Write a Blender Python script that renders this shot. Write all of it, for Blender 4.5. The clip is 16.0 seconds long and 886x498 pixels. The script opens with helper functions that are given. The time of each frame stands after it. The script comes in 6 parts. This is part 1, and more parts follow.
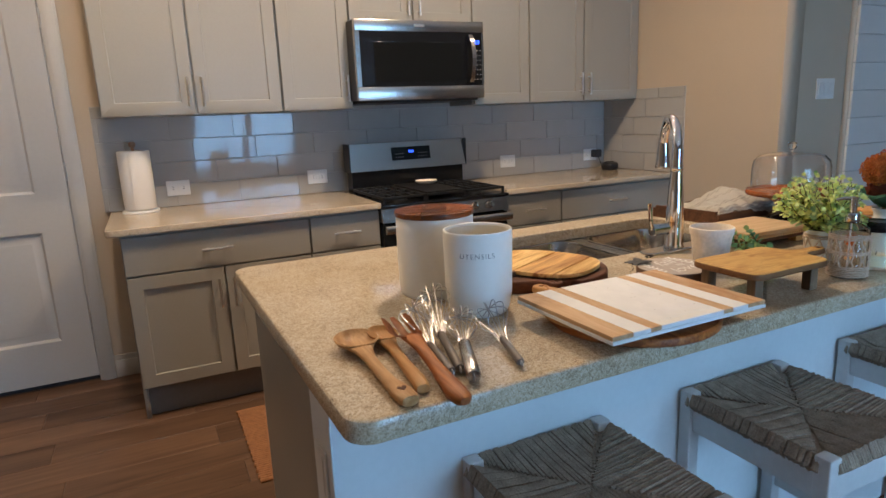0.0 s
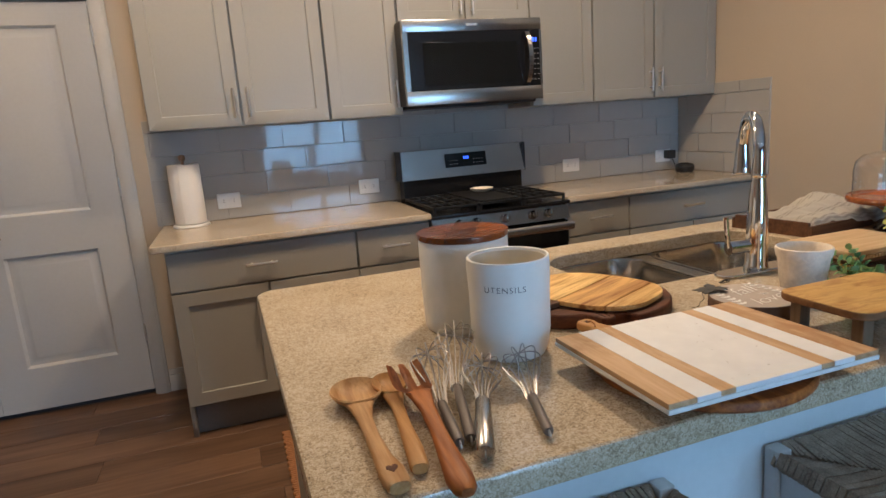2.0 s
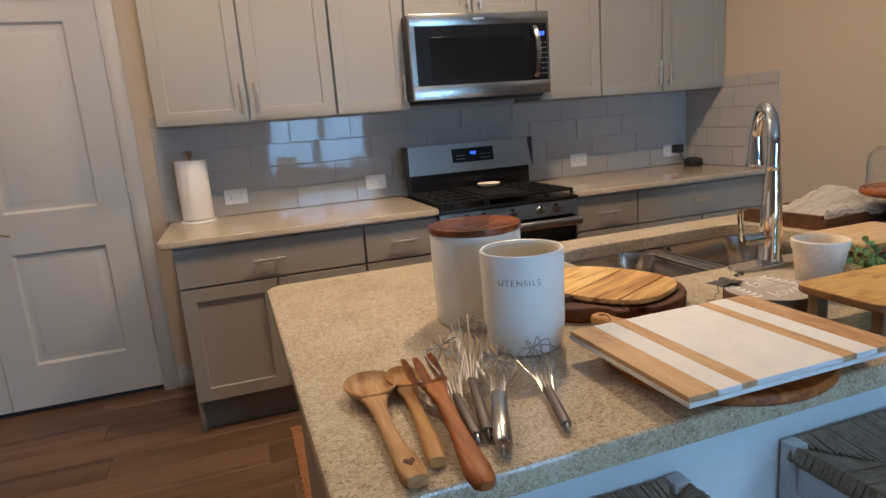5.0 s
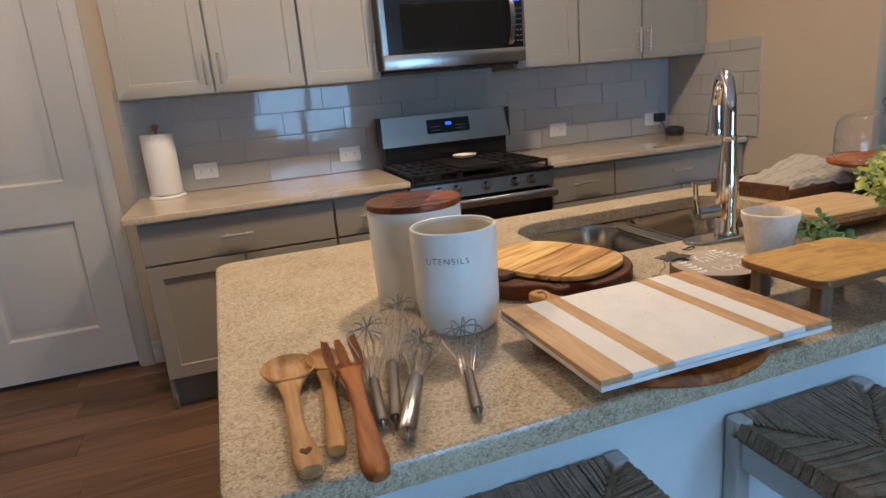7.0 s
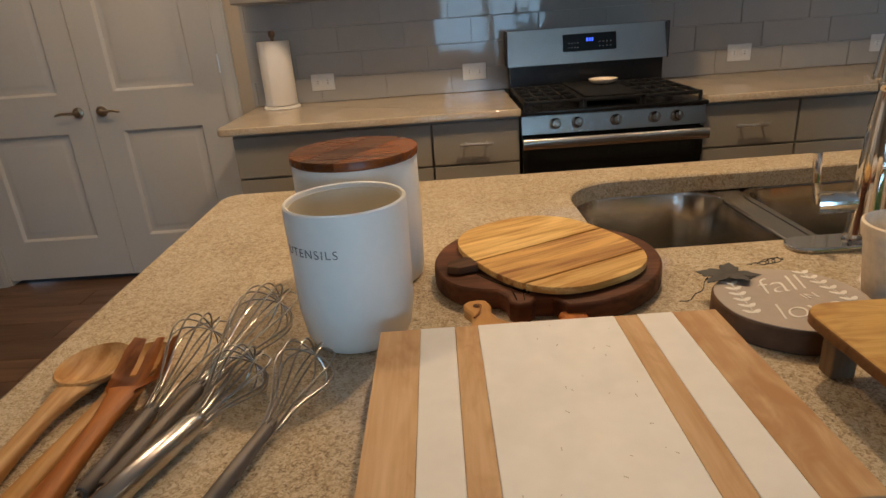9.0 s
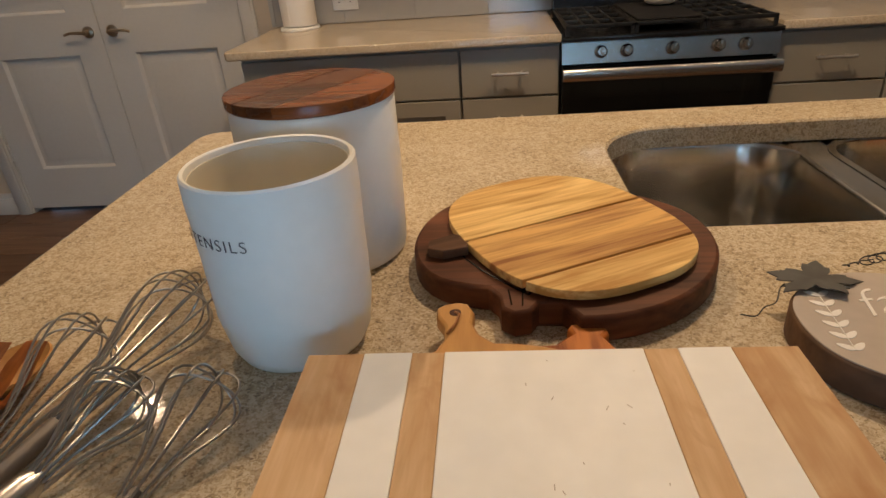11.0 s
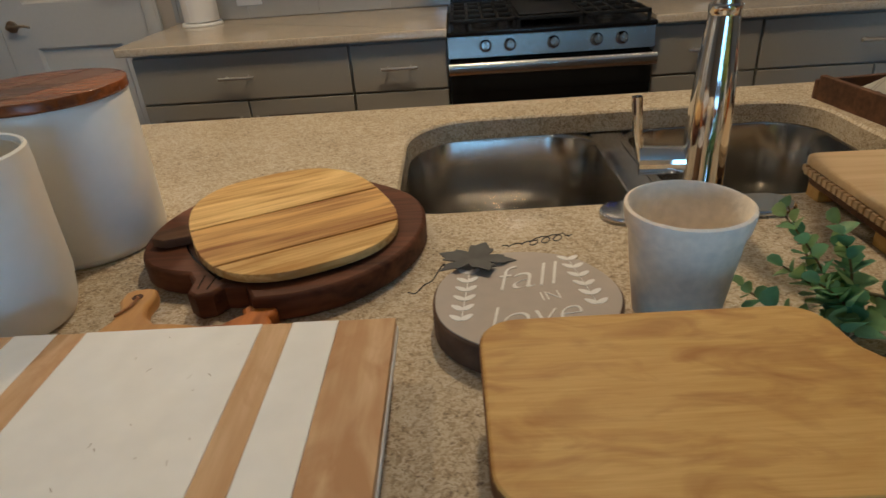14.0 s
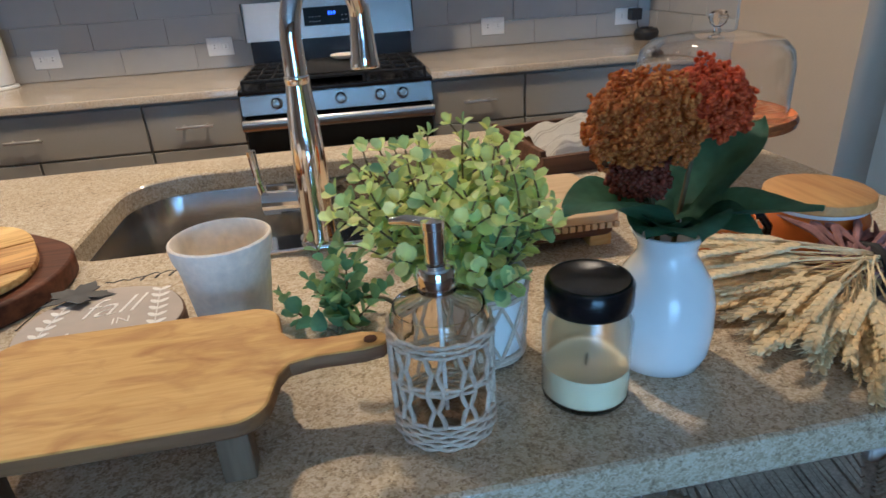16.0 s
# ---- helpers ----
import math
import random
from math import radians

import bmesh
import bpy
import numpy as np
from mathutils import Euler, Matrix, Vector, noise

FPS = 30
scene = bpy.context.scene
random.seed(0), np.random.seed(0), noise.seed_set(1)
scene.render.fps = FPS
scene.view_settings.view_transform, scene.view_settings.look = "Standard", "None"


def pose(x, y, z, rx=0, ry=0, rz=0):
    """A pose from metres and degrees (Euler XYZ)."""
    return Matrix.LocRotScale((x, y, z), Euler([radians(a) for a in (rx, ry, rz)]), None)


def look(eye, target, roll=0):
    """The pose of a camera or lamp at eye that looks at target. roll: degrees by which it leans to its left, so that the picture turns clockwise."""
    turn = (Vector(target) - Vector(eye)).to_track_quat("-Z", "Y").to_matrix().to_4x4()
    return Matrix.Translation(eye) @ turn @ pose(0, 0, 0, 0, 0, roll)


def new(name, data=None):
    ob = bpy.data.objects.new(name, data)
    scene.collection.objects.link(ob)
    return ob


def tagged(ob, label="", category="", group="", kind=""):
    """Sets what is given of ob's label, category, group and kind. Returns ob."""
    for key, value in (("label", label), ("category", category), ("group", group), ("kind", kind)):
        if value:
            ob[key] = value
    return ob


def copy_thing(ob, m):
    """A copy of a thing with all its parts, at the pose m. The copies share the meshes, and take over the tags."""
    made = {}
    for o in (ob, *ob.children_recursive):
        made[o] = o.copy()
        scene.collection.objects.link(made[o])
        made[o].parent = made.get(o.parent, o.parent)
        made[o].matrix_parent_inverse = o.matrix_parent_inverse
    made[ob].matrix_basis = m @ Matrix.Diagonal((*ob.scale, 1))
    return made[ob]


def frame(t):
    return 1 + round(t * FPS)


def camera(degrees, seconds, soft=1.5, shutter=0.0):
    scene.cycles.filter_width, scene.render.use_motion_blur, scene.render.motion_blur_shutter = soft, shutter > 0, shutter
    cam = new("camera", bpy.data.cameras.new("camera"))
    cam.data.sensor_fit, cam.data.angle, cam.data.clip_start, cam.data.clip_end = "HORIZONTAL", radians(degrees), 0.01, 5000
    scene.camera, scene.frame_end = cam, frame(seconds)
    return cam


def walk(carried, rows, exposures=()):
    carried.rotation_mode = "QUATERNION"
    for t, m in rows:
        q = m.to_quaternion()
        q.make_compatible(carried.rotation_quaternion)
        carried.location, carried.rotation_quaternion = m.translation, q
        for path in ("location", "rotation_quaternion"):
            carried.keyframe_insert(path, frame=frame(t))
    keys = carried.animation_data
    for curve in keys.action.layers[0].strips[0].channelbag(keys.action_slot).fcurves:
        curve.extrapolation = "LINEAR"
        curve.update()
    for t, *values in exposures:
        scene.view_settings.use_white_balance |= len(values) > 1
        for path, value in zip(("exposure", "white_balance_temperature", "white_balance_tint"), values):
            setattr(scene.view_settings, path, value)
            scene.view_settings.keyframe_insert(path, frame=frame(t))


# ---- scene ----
cam = camera(71.8, 16.0, 1.5, 0.2)
PATH = [
    (0, (0.105, 0.236, 1.34), (0.939, 2.002, 0.911), -2.4),
    (0.5, (0.202, 0.343, 1.348), (1.024, 2.119, 0.932), -3.1),
    (1, (0.25, 0.381, 1.348), (0.987, 2.202, 0.973), -4.8),
    (1.5, (0.268, 0.384, 1.354), (0.859, 2.26, 0.99), -3.7),
    (2, (0.277, 0.386, 1.342), (0.893, 2.244, 0.935), -4.2),
    (2.5, (0.291, 0.391, 1.335), (0.94, 2.237, 0.922), -4.6),
    (3, (0.314, 0.396, 1.331), (0.951, 2.241, 0.893), -4.8),
    (3.5, (0.291, 0.403, 1.336), (0.865, 2.268, 0.895), -5.0),
    (4, (0.262, 0.4, 1.34), (0.832, 2.272, 0.928), -4.6),
    (6.5, (0.306, 0.399, 1.323), (0.943, 2.235, 0.851), -4.5),
    (7, (0.389, 0.399, 1.327), (0.985, 2.239, 0.818), -5.0),
    (7.5, (0.518, 0.386, 1.333), (1.036, 2.263, 0.877), -1.4),
    (8, (0.634, 0.447, 1.318), (0.981, 2.35, 0.81), -4.3),
    (8.5, (0.745, 0.565, 1.307), (0.958, 2.445, 0.659), -2.8),
    (9, (0.855, 0.66, 1.299), (0.815, 2.525, 0.578), -4.2),
    (11.5, (0.929, 0.896, 1.26), (0.74, 2.654, 0.325), -4.4),
    (12, (0.954, 0.847, 1.261), (0.789, 2.614, 0.339), -4.0),
    (12.5, (1.021, 0.782, 1.259), (0.924, 2.561, 0.35), -5.0),
    (13, (1.08, 0.764, 1.273), (1.03, 2.573, 0.423), -6.2),
    (13.5, (1.138, 0.815, 1.283), (1.028, 2.648, 0.49), -5.1),
    (14, (1.212, 0.851, 1.26), (1.118, 2.61, 0.313), -4.2),
    (14.5, (1.305, 0.828, 1.267), (1.397, 2.579, 0.303), -3.3),
    (15, (1.406, 0.767, 1.279), (1.534, 2.541, 0.364), -3.2),
    (15.5, (1.484, 0.733, 1.287), (1.699, 2.506, 0.388), -2.7),
    (16, (1.558, 0.691, 1.28), (1.816, 2.493, 0.45), -3.6),
]
EXPOSURES = [(0, 0.06, 5500, 10), (0.6, 0.0, 5560, 10), (3, -0.03, 5600, 10), (7, -0.03, 5500, 10), (8, -0.13, 5650, 10), (9, -0.43, 6450, 10), (11.5, -0.36, 6250, 10), (12.5, -0.48, 6000, 7), (13, -0.61, 5650, 7), (13.5, -0.57, 5200, 3), (14, -0.66, 5400, 2), (14.5, -0.56, 5550, 2), (15.1, -0.26, 5150, 5), (15.5, -0.12, 5150, 7), (16, 0.08, 4950, 7)]
walk(cam, [(t, look(eye, target, roll)) for t, eye, target, roll in PATH], EXPOSURES)

# ---- light: evening-cool daylight from the glazed patio doors behind, warm ceiling cans ----
world = bpy.data.worlds.new("sky")
scene.world = world
world.use_nodes = True
wn = world.node_tree
sky = wn.nodes.new("ShaderNodeTexSky")
sky.sky_type, sky.sun_disc = "NISHITA", False
sky.sun_elevation, sky.sun_rotation = radians(35), radians(20)
wn.links.new(sky.outputs[0], wn.nodes["Background"].inputs[0])
wn.nodes["Background"].inputs[1].default_value = 0.12

CEIL = 2.74
SOUTH, WEST, EAST = -3.2, -3.0, 6.4
DAY_W, CAN_W = 104.0, 13.0


def area(name, m, sx, sy, watts, colour, shape="RECTANGLE"):
    lamp = bpy.data.lights.new(name, "AREA")
    lamp.shape, lamp.size, lamp.size_y, lamp.energy, lamp.color = shape, sx, sy, watts, colour
    ob = new(name, lamp)
    ob.matrix_world = m
    return ob


area("patio_daylight", look((1.65, SOUTH - 0.25, 1.15), (1.65, 0, 1.05)), 2.2, 2.2, DAY_W, (0.40, 0.70, 1.0))
CANS = [(-0.97, 3.25, 0.5), (0.05, 2.6, 1.75), (1.38, 2.40, 2.7), (2.35, 2.6, 0.3), (0.75, -0.9, 0.3), (-1.5, 0.6, 0.2), (4.4, 0.4, 0.3)]
for cx, cy, power in CANS:
    area("can_glow", look((cx, cy, CEIL - 0.03), (cx, cy, 0)), 0.14, 0.14, CAN_W * power, (1.0, 0.70, 0.42), "DISK")


# ---- materials ----
def mat(name, colour, rough=0.5, metal=0.0, vary=0.08, scale=6.0, fine=60.0, bump=0.0, coat=0.0, stretch=(1, 1, 1), rough_vary=0.08, each=0.0, trans=0.0, ior=1.45):
    """A plain surface with stains at two scales, fine relief and uneven gloss."""
    m = bpy.data.materials.new(name)
    m.use_nodes = True
    nt = m.node_tree
    n, l = nt.nodes, nt.links
    b = n["Principled BSDF"]
    tc = n.new("ShaderNodeTexCoord")
    mp = n.new("ShaderNodeMapping")
    mp.inputs["Scale"].default_value = stretch
    l.new(tc.outputs["Object"], mp.inputs[0])
    big, small = n.new("ShaderNodeTexNoise"), n.new("ShaderNodeTexNoise")
    big.inputs["Scale"].default_value, small.inputs["Scale"].default_value = scale, fine
    big.inputs["Detail"].default_value = 4
    for q in (big, small):
        l.new(mp.outputs[0], q.inputs["Vector"])
    add = n.new("ShaderNodeMath")
    add.operation = "ADD"
    l.new(big.outputs[0], add.inputs[0])
    l.new(small.outputs[0], add.inputs[1])
    ramp = n.new("ShaderNodeMapRange")
    ramp.inputs[1].default_value, ramp.inputs[2].default_value = 0.6, 1.4
    ramp.inputs[3].default_value, ramp.inputs[4].default_value = 1 - vary, 1 + vary
    l.new(add.outputs[0], ramp.inputs[0])
    value = ramp.outputs[0]
    if each:
        info = n.new("ShaderNodeObjectInfo")
        er = n.new("ShaderNodeMapRange")
        er.inputs[3].default_value, er.inputs[4].default_value = 1 - each, 1 + each
        l.new(info.outputs["Random"], er.inputs[0])
        mu = n.new("ShaderNodeMath")
        mu.operation = "MULTIPLY"
        l.new(value, mu.inputs[0])
        l.new(er.outputs[0], mu.inputs[1])
        value = mu.outputs[0]
    hsv = n.new("ShaderNodeHueSaturation")
    hsv.inputs["Color"].default_value = (*colour, 1)
    l.new(value, hsv.inputs["Value"])
    l.new(hsv.outputs[0], b.inputs["Base Color"])
    rr = n.new("ShaderNodeMapRange")
    rr.inputs[3].default_value, rr.inputs[4].default_value = max(0.02, rough - rough_vary), min(1, rough + rough_vary)
    l.new(big.outputs[0], rr.inputs[0])
    l.new(rr.outputs[0], b.inputs["Roughness"])
    b.inputs["Metallic"].default_value = metal
    b.inputs["Coat Weight"].default_value = coat
    b.inputs["IOR"].default_value = ior
    b.inputs["Transmission Weight"].default_value = trans
    if bump:
        bp = n.new("ShaderNodeBump")
        bp.inputs["Strength"].default_value, bp.inputs["Distance"].default_value = bump, 0.002
        l.new(small.outputs[0], bp.inputs["Height"])
        l.new(bp.outputs[0], b.inputs["Normal"])
    return m


def wood(name, light, dark, axis=0, rings=14.0, rough=0.45, each=0.15, streak=1.0, size=1.0, coat=0.0, blotch=None):
    """Long grain along one axis: stretched noise for the figure and fine pores."""
    m = bpy.data.materials.new(name)
    m.use_nodes = True
    n, l = m.node_tree.nodes, m.node_tree.links
    b = n["Principled BSDF"]
    tc, info = n.new("ShaderNodeTexCoord"), n.new("ShaderNodeObjectInfo")
    off = n.new("ShaderNodeVectorMath")
    off.operation = "MULTIPLY_ADD"
    off.inputs[1].default_value = (37, 53, 19)
    comb = n.new("ShaderNodeCombineXYZ")
    for i in range(3):
        l.new(info.outputs["Random"], comb.inputs[i])
    l.new(comb.outputs[0], off.inputs[0])
    l.new(tc.outputs["Object"], off.inputs[2])
    out = []
    for k, sc in ((0, rings), (1, rings * 7)):
        mp = n.new("ShaderNodeMapping")
        s = [1.0 / size] * 3
        s[axis] = (0.14 if k == 0 else 0.05) / size
        mp.inputs["Scale"].default_value = s
        l.new(off.outputs[0], mp.inputs[0])
        q = n.new("ShaderNodeTexNoise")
        q.inputs["Scale"].default_value = sc
        q.inputs["Detail"].default_value = 6
        q.inputs["Distortion"].default_value = 1.2 if k == 0 else 0.2
        l.new(mp.outputs[0], q.inputs["Vector"])
        out.append(q)
    mix = n.new("ShaderNodeMix")
    mix.data_type = "FLOAT"
    mix.inputs[0].default_value = 0.35
    l.new(out[0].outputs[0], mix.inputs[2])
    l.new(out[1].outputs[0], mix.inputs[3])
    ramp = n.new("ShaderNodeValToRGB")
    e = ramp.color_ramp.elements
    e[0].position, e[1].position = 0.5 - 0.16 / streak, 0.5 + 0.16 / streak
    e[0].color, e[1].color = (*dark, 1), (*light, 1)
    l.new(mix.outputs[0], ramp.inputs[0])
    hsv = n.new("ShaderNodeHueSaturation")
    er = n.new("ShaderNodeMapRange")
    er.inputs[3].default_value, er.inputs[4].default_value = 1 - each, 1 + each
    l.new(info.outputs["Random"], er.inputs[0])
    l.new(er.outputs[0], hsv.inputs["Value"])
    figure = ramp.outputs[0]
    if blotch:
        # cloudy figure and small knots in a second tone
        spot, knot, sm, km, mx = n.new("ShaderNodeTexNoise"), n.new("ShaderNodeTexNoise"), n.new("ShaderNodeMapping"), n.new("ShaderNodeMapRange"), n.new("ShaderNodeMix")
        s = [1.0, 1.0, 1.0]
        s[axis] = 0.42
        sm.inputs["Scale"].default_value = s
        l.new(off.outputs[0], sm.inputs[0])
        spot.inputs["Scale"].default_value, spot.inputs["Detail"].default_value, spot.inputs["Distortion"].default_value = 30, 7, 1.6
        knot.inputs["Scale"].default_value, knot.inputs["Detail"].default_value = 9, 3
        for q in (spot, knot):
            l.new(sm.outputs[0], q.inputs["Vector"])
        ad = n.new("ShaderNodeMath")
        ad.operation = "ADD"
        l.new(spot.outputs[0], ad.inputs[0])
        l.new(knot.outputs[0], ad.inputs[1])
        km.inputs[1].default_value, km.inputs[2].default_value = 0.95, 1.30
        l.new(ad.outputs[0], km.inputs[0])
        mx.data_type = "RGBA"
        l.new(km.outputs[0], mx.inputs[0])
        l.new(figure, mx.inputs[6])
        mx.inputs[7].default_value = (*blotch, 1)
        figure = mx.outputs[2]
    l.new(figure, hsv.inputs["Color"])
    l.new(hsv.outputs[0], b.inputs["Base Color"])
    rr = n.new("ShaderNodeMapRange")
    rr.inputs[3].default_value, rr.inputs[4].default_value = rough + 0.1, rough - 0.1
    l.new(mix.outputs[0], rr.inputs[0])
    l.new(rr.outputs[0], b.inputs["Roughness"])
    b.inputs["Coat Weight"].default_value = coat
    b.inputs["Specular IOR Level"].default_value = 0.28
    bp = n.new("ShaderNodeBump")
    bp.inputs["Strength"].default_value, bp.inputs["Distance"].default_value = 0.25, 0.001
    l.new(out[1].outputs[0], bp.inputs["Height"])
    l.new(bp.outputs[0], b.inputs["Normal"])
    return m


def granite(name, cells, tones, rough):
    """Speckled stone: cells of several tones, a few dark and light flecks, broad cloudy drift."""
    m = bpy.data.materials.new(name)
    m.use_nodes = True
    n, l = m.node_tree.nodes, m.node_tree.links
    b = n["Principled BSDF"]
    tc = n.new("ShaderNodeTexCoord")
    warp = n.new("ShaderNodeTexNoise")
    warp.inputs["Scale"].default_value = cells * 0.5
    l.new(tc.outputs["Object"], warp.inputs["Vector"])
    mixv = n.new("ShaderNodeVectorMath")
    mixv.operation = "MULTIPLY_ADD"
    mixv.inputs[1].default_value = (0.02, 0.02, 0.02)
    l.new(warp.outputs["Color"], mixv.inputs[0])
    l.new(tc.outputs["Object"], mixv.inputs[2])
    vor = n.new("ShaderNodeTexVoronoi")
    vor.inputs["Scale"].default_value = cells
    l.new(mixv.outputs[0], vor.inputs["Vector"])
    sep = n.new("ShaderNodeSeparateColor")
    l.new(vor.outputs["Color"], sep.inputs[0])
    fine = n.new("ShaderNodeTexNoise")
    fine.inputs["Scale"].default_value, fine.inputs["Detail"].default_value = cells * 1.3, 5
    l.new(tc.outputs["Object"], fine.inputs["Vector"])
    drift = n.new("ShaderNodeTexNoise")
    drift.inputs["Scale"].default_value, drift.inputs["Detail"].default_value = 9, 5
    l.new(tc.outputs["Object"], drift.inputs["Vector"])
    a1 = n.new("ShaderNodeMath")
    a1.operation = "MULTIPLY_ADD"
    a1.inputs[1].default_value = 0.45
    l.new(sep.outputs[0], a1.inputs[0])
    a2 = n.new("ShaderNodeMath")
    a2.operation = "MULTIPLY_ADD"
    a2.inputs[1].default_value = 0.7
    l.new(fine.outputs[0], a2.inputs[0])
    l.new(a2.outputs[0], a1.inputs[2])
    a3 = n.new("ShaderNodeMath")
    a3.operation = "MULTIPLY_ADD"
    a3.inputs[1].default_value = 0.28
    l.new(drift.outputs[0], a3.inputs[0])
    l.new(a3.outputs[0], a2.inputs[2])
    a3.inputs[2].default_value = -0.235
    ramp = n.new("ShaderNodeValToRGB")
    cr = ramp.color_ramp
    while len(cr.elements) < len(tones):
        cr.elements.new(0.5)
    for el, (p, c) in zip(cr.elements, tones):
        el.position, el.color = p, (*c, 1)
    l.new(a1.outputs[0], ramp.inputs[0])
    l.new(ramp.outputs[0], b.inputs["Base Color"])
    rr = n.new("ShaderNodeMapRange")
    rr.inputs[3].default_value, rr.inputs[4].default_value = rough - 0.02, rough + 0.03
    l.new(fine.outputs[0], rr.inputs[0])
    l.new(rr.outputs[0], b.inputs["Roughness"])
    return m


def glass(name, tint=(1, 1, 1), rough=0.0):
    m = bpy.data.materials.new(name)
    m.use_nodes = True
    b = m.node_tree.nodes["Principled BSDF"]
    b.inputs["Base Color"].default_value = (*tint, 1)
    b.inputs["Roughness"].default_value = rough
    b.inputs["Transmission Weight"].default_value = 1
    b.inputs["IOR"].default_value = 1.45
    return m


def glow(name, colour, strength):
    m = bpy.data.materials.new(name)
    m.use_nodes = True
    b = m.node_tree.nodes["Principled BSDF"]
    b.inputs["Base Color"].default_value = (*colour, 1)
    b.inputs["Emission Color"].default_value = (*colour, 1)
    b.inputs["Emission Strength"].default_value = strength
    return m


def leafy(name, tones, rough=0.5):
    """Leaves and petals: every little piece takes its own tone."""
    m = bpy.data.materials.new(name)
    m.use_nodes = True
    n, l = m.node_tree.nodes, m.node_tree.links
    b = n["Principled BSDF"]
    geo = n.new("ShaderNodeNewGeometry")
    ramp = n.new("ShaderNodeValToRGB")
    cr = ramp.color_ramp
    while len(cr.elements) < len(tones):
        cr.elements.new(0.5)
    for i, (el, c) in enumerate(zip(cr.elements, tones)):
        el.position, el.color = i / (len(tones) - 1), (*c, 1)
    l.new(geo.outputs["Random Per Island"], ramp.inputs[0])
    tc, q, hsv, mr = n.new("ShaderNodeTexCoord"), n.new("ShaderNodeTexNoise"), n.new("ShaderNodeHueSaturation"), n.new("ShaderNodeMapRange")
    q.inputs["Scale"].default_value = 70
    l.new(tc.outputs["Object"], q.inputs["Vector"])
    mr.inputs[3].default_value, mr.inputs[4].default_value = 0.6, 1.4
    l.new(q.outputs[0], mr.inputs[0])
    l.new(mr.outputs[0], hsv.inputs["Value"])
    l.new(ramp.outputs[0], hsv.inputs["Color"])
    l.new(hsv.outputs[0], b.inputs["Base Color"])
    b.inputs["Roughness"].default_value = rough
    tr, mx = n.new("ShaderNodeBsdfTranslucent"), n.new("ShaderNodeMixShader")
    mx.inputs[0].default_value = 0.4
    l.new(hsv.outputs[0], tr.inputs["Color"])
    l.new(b.outputs[0], mx.inputs[1])
    l.new(tr.outputs[0], mx.inputs[2])
    l.new(mx.outputs[0], n["Material Output"].inputs["Surface"])
    return m


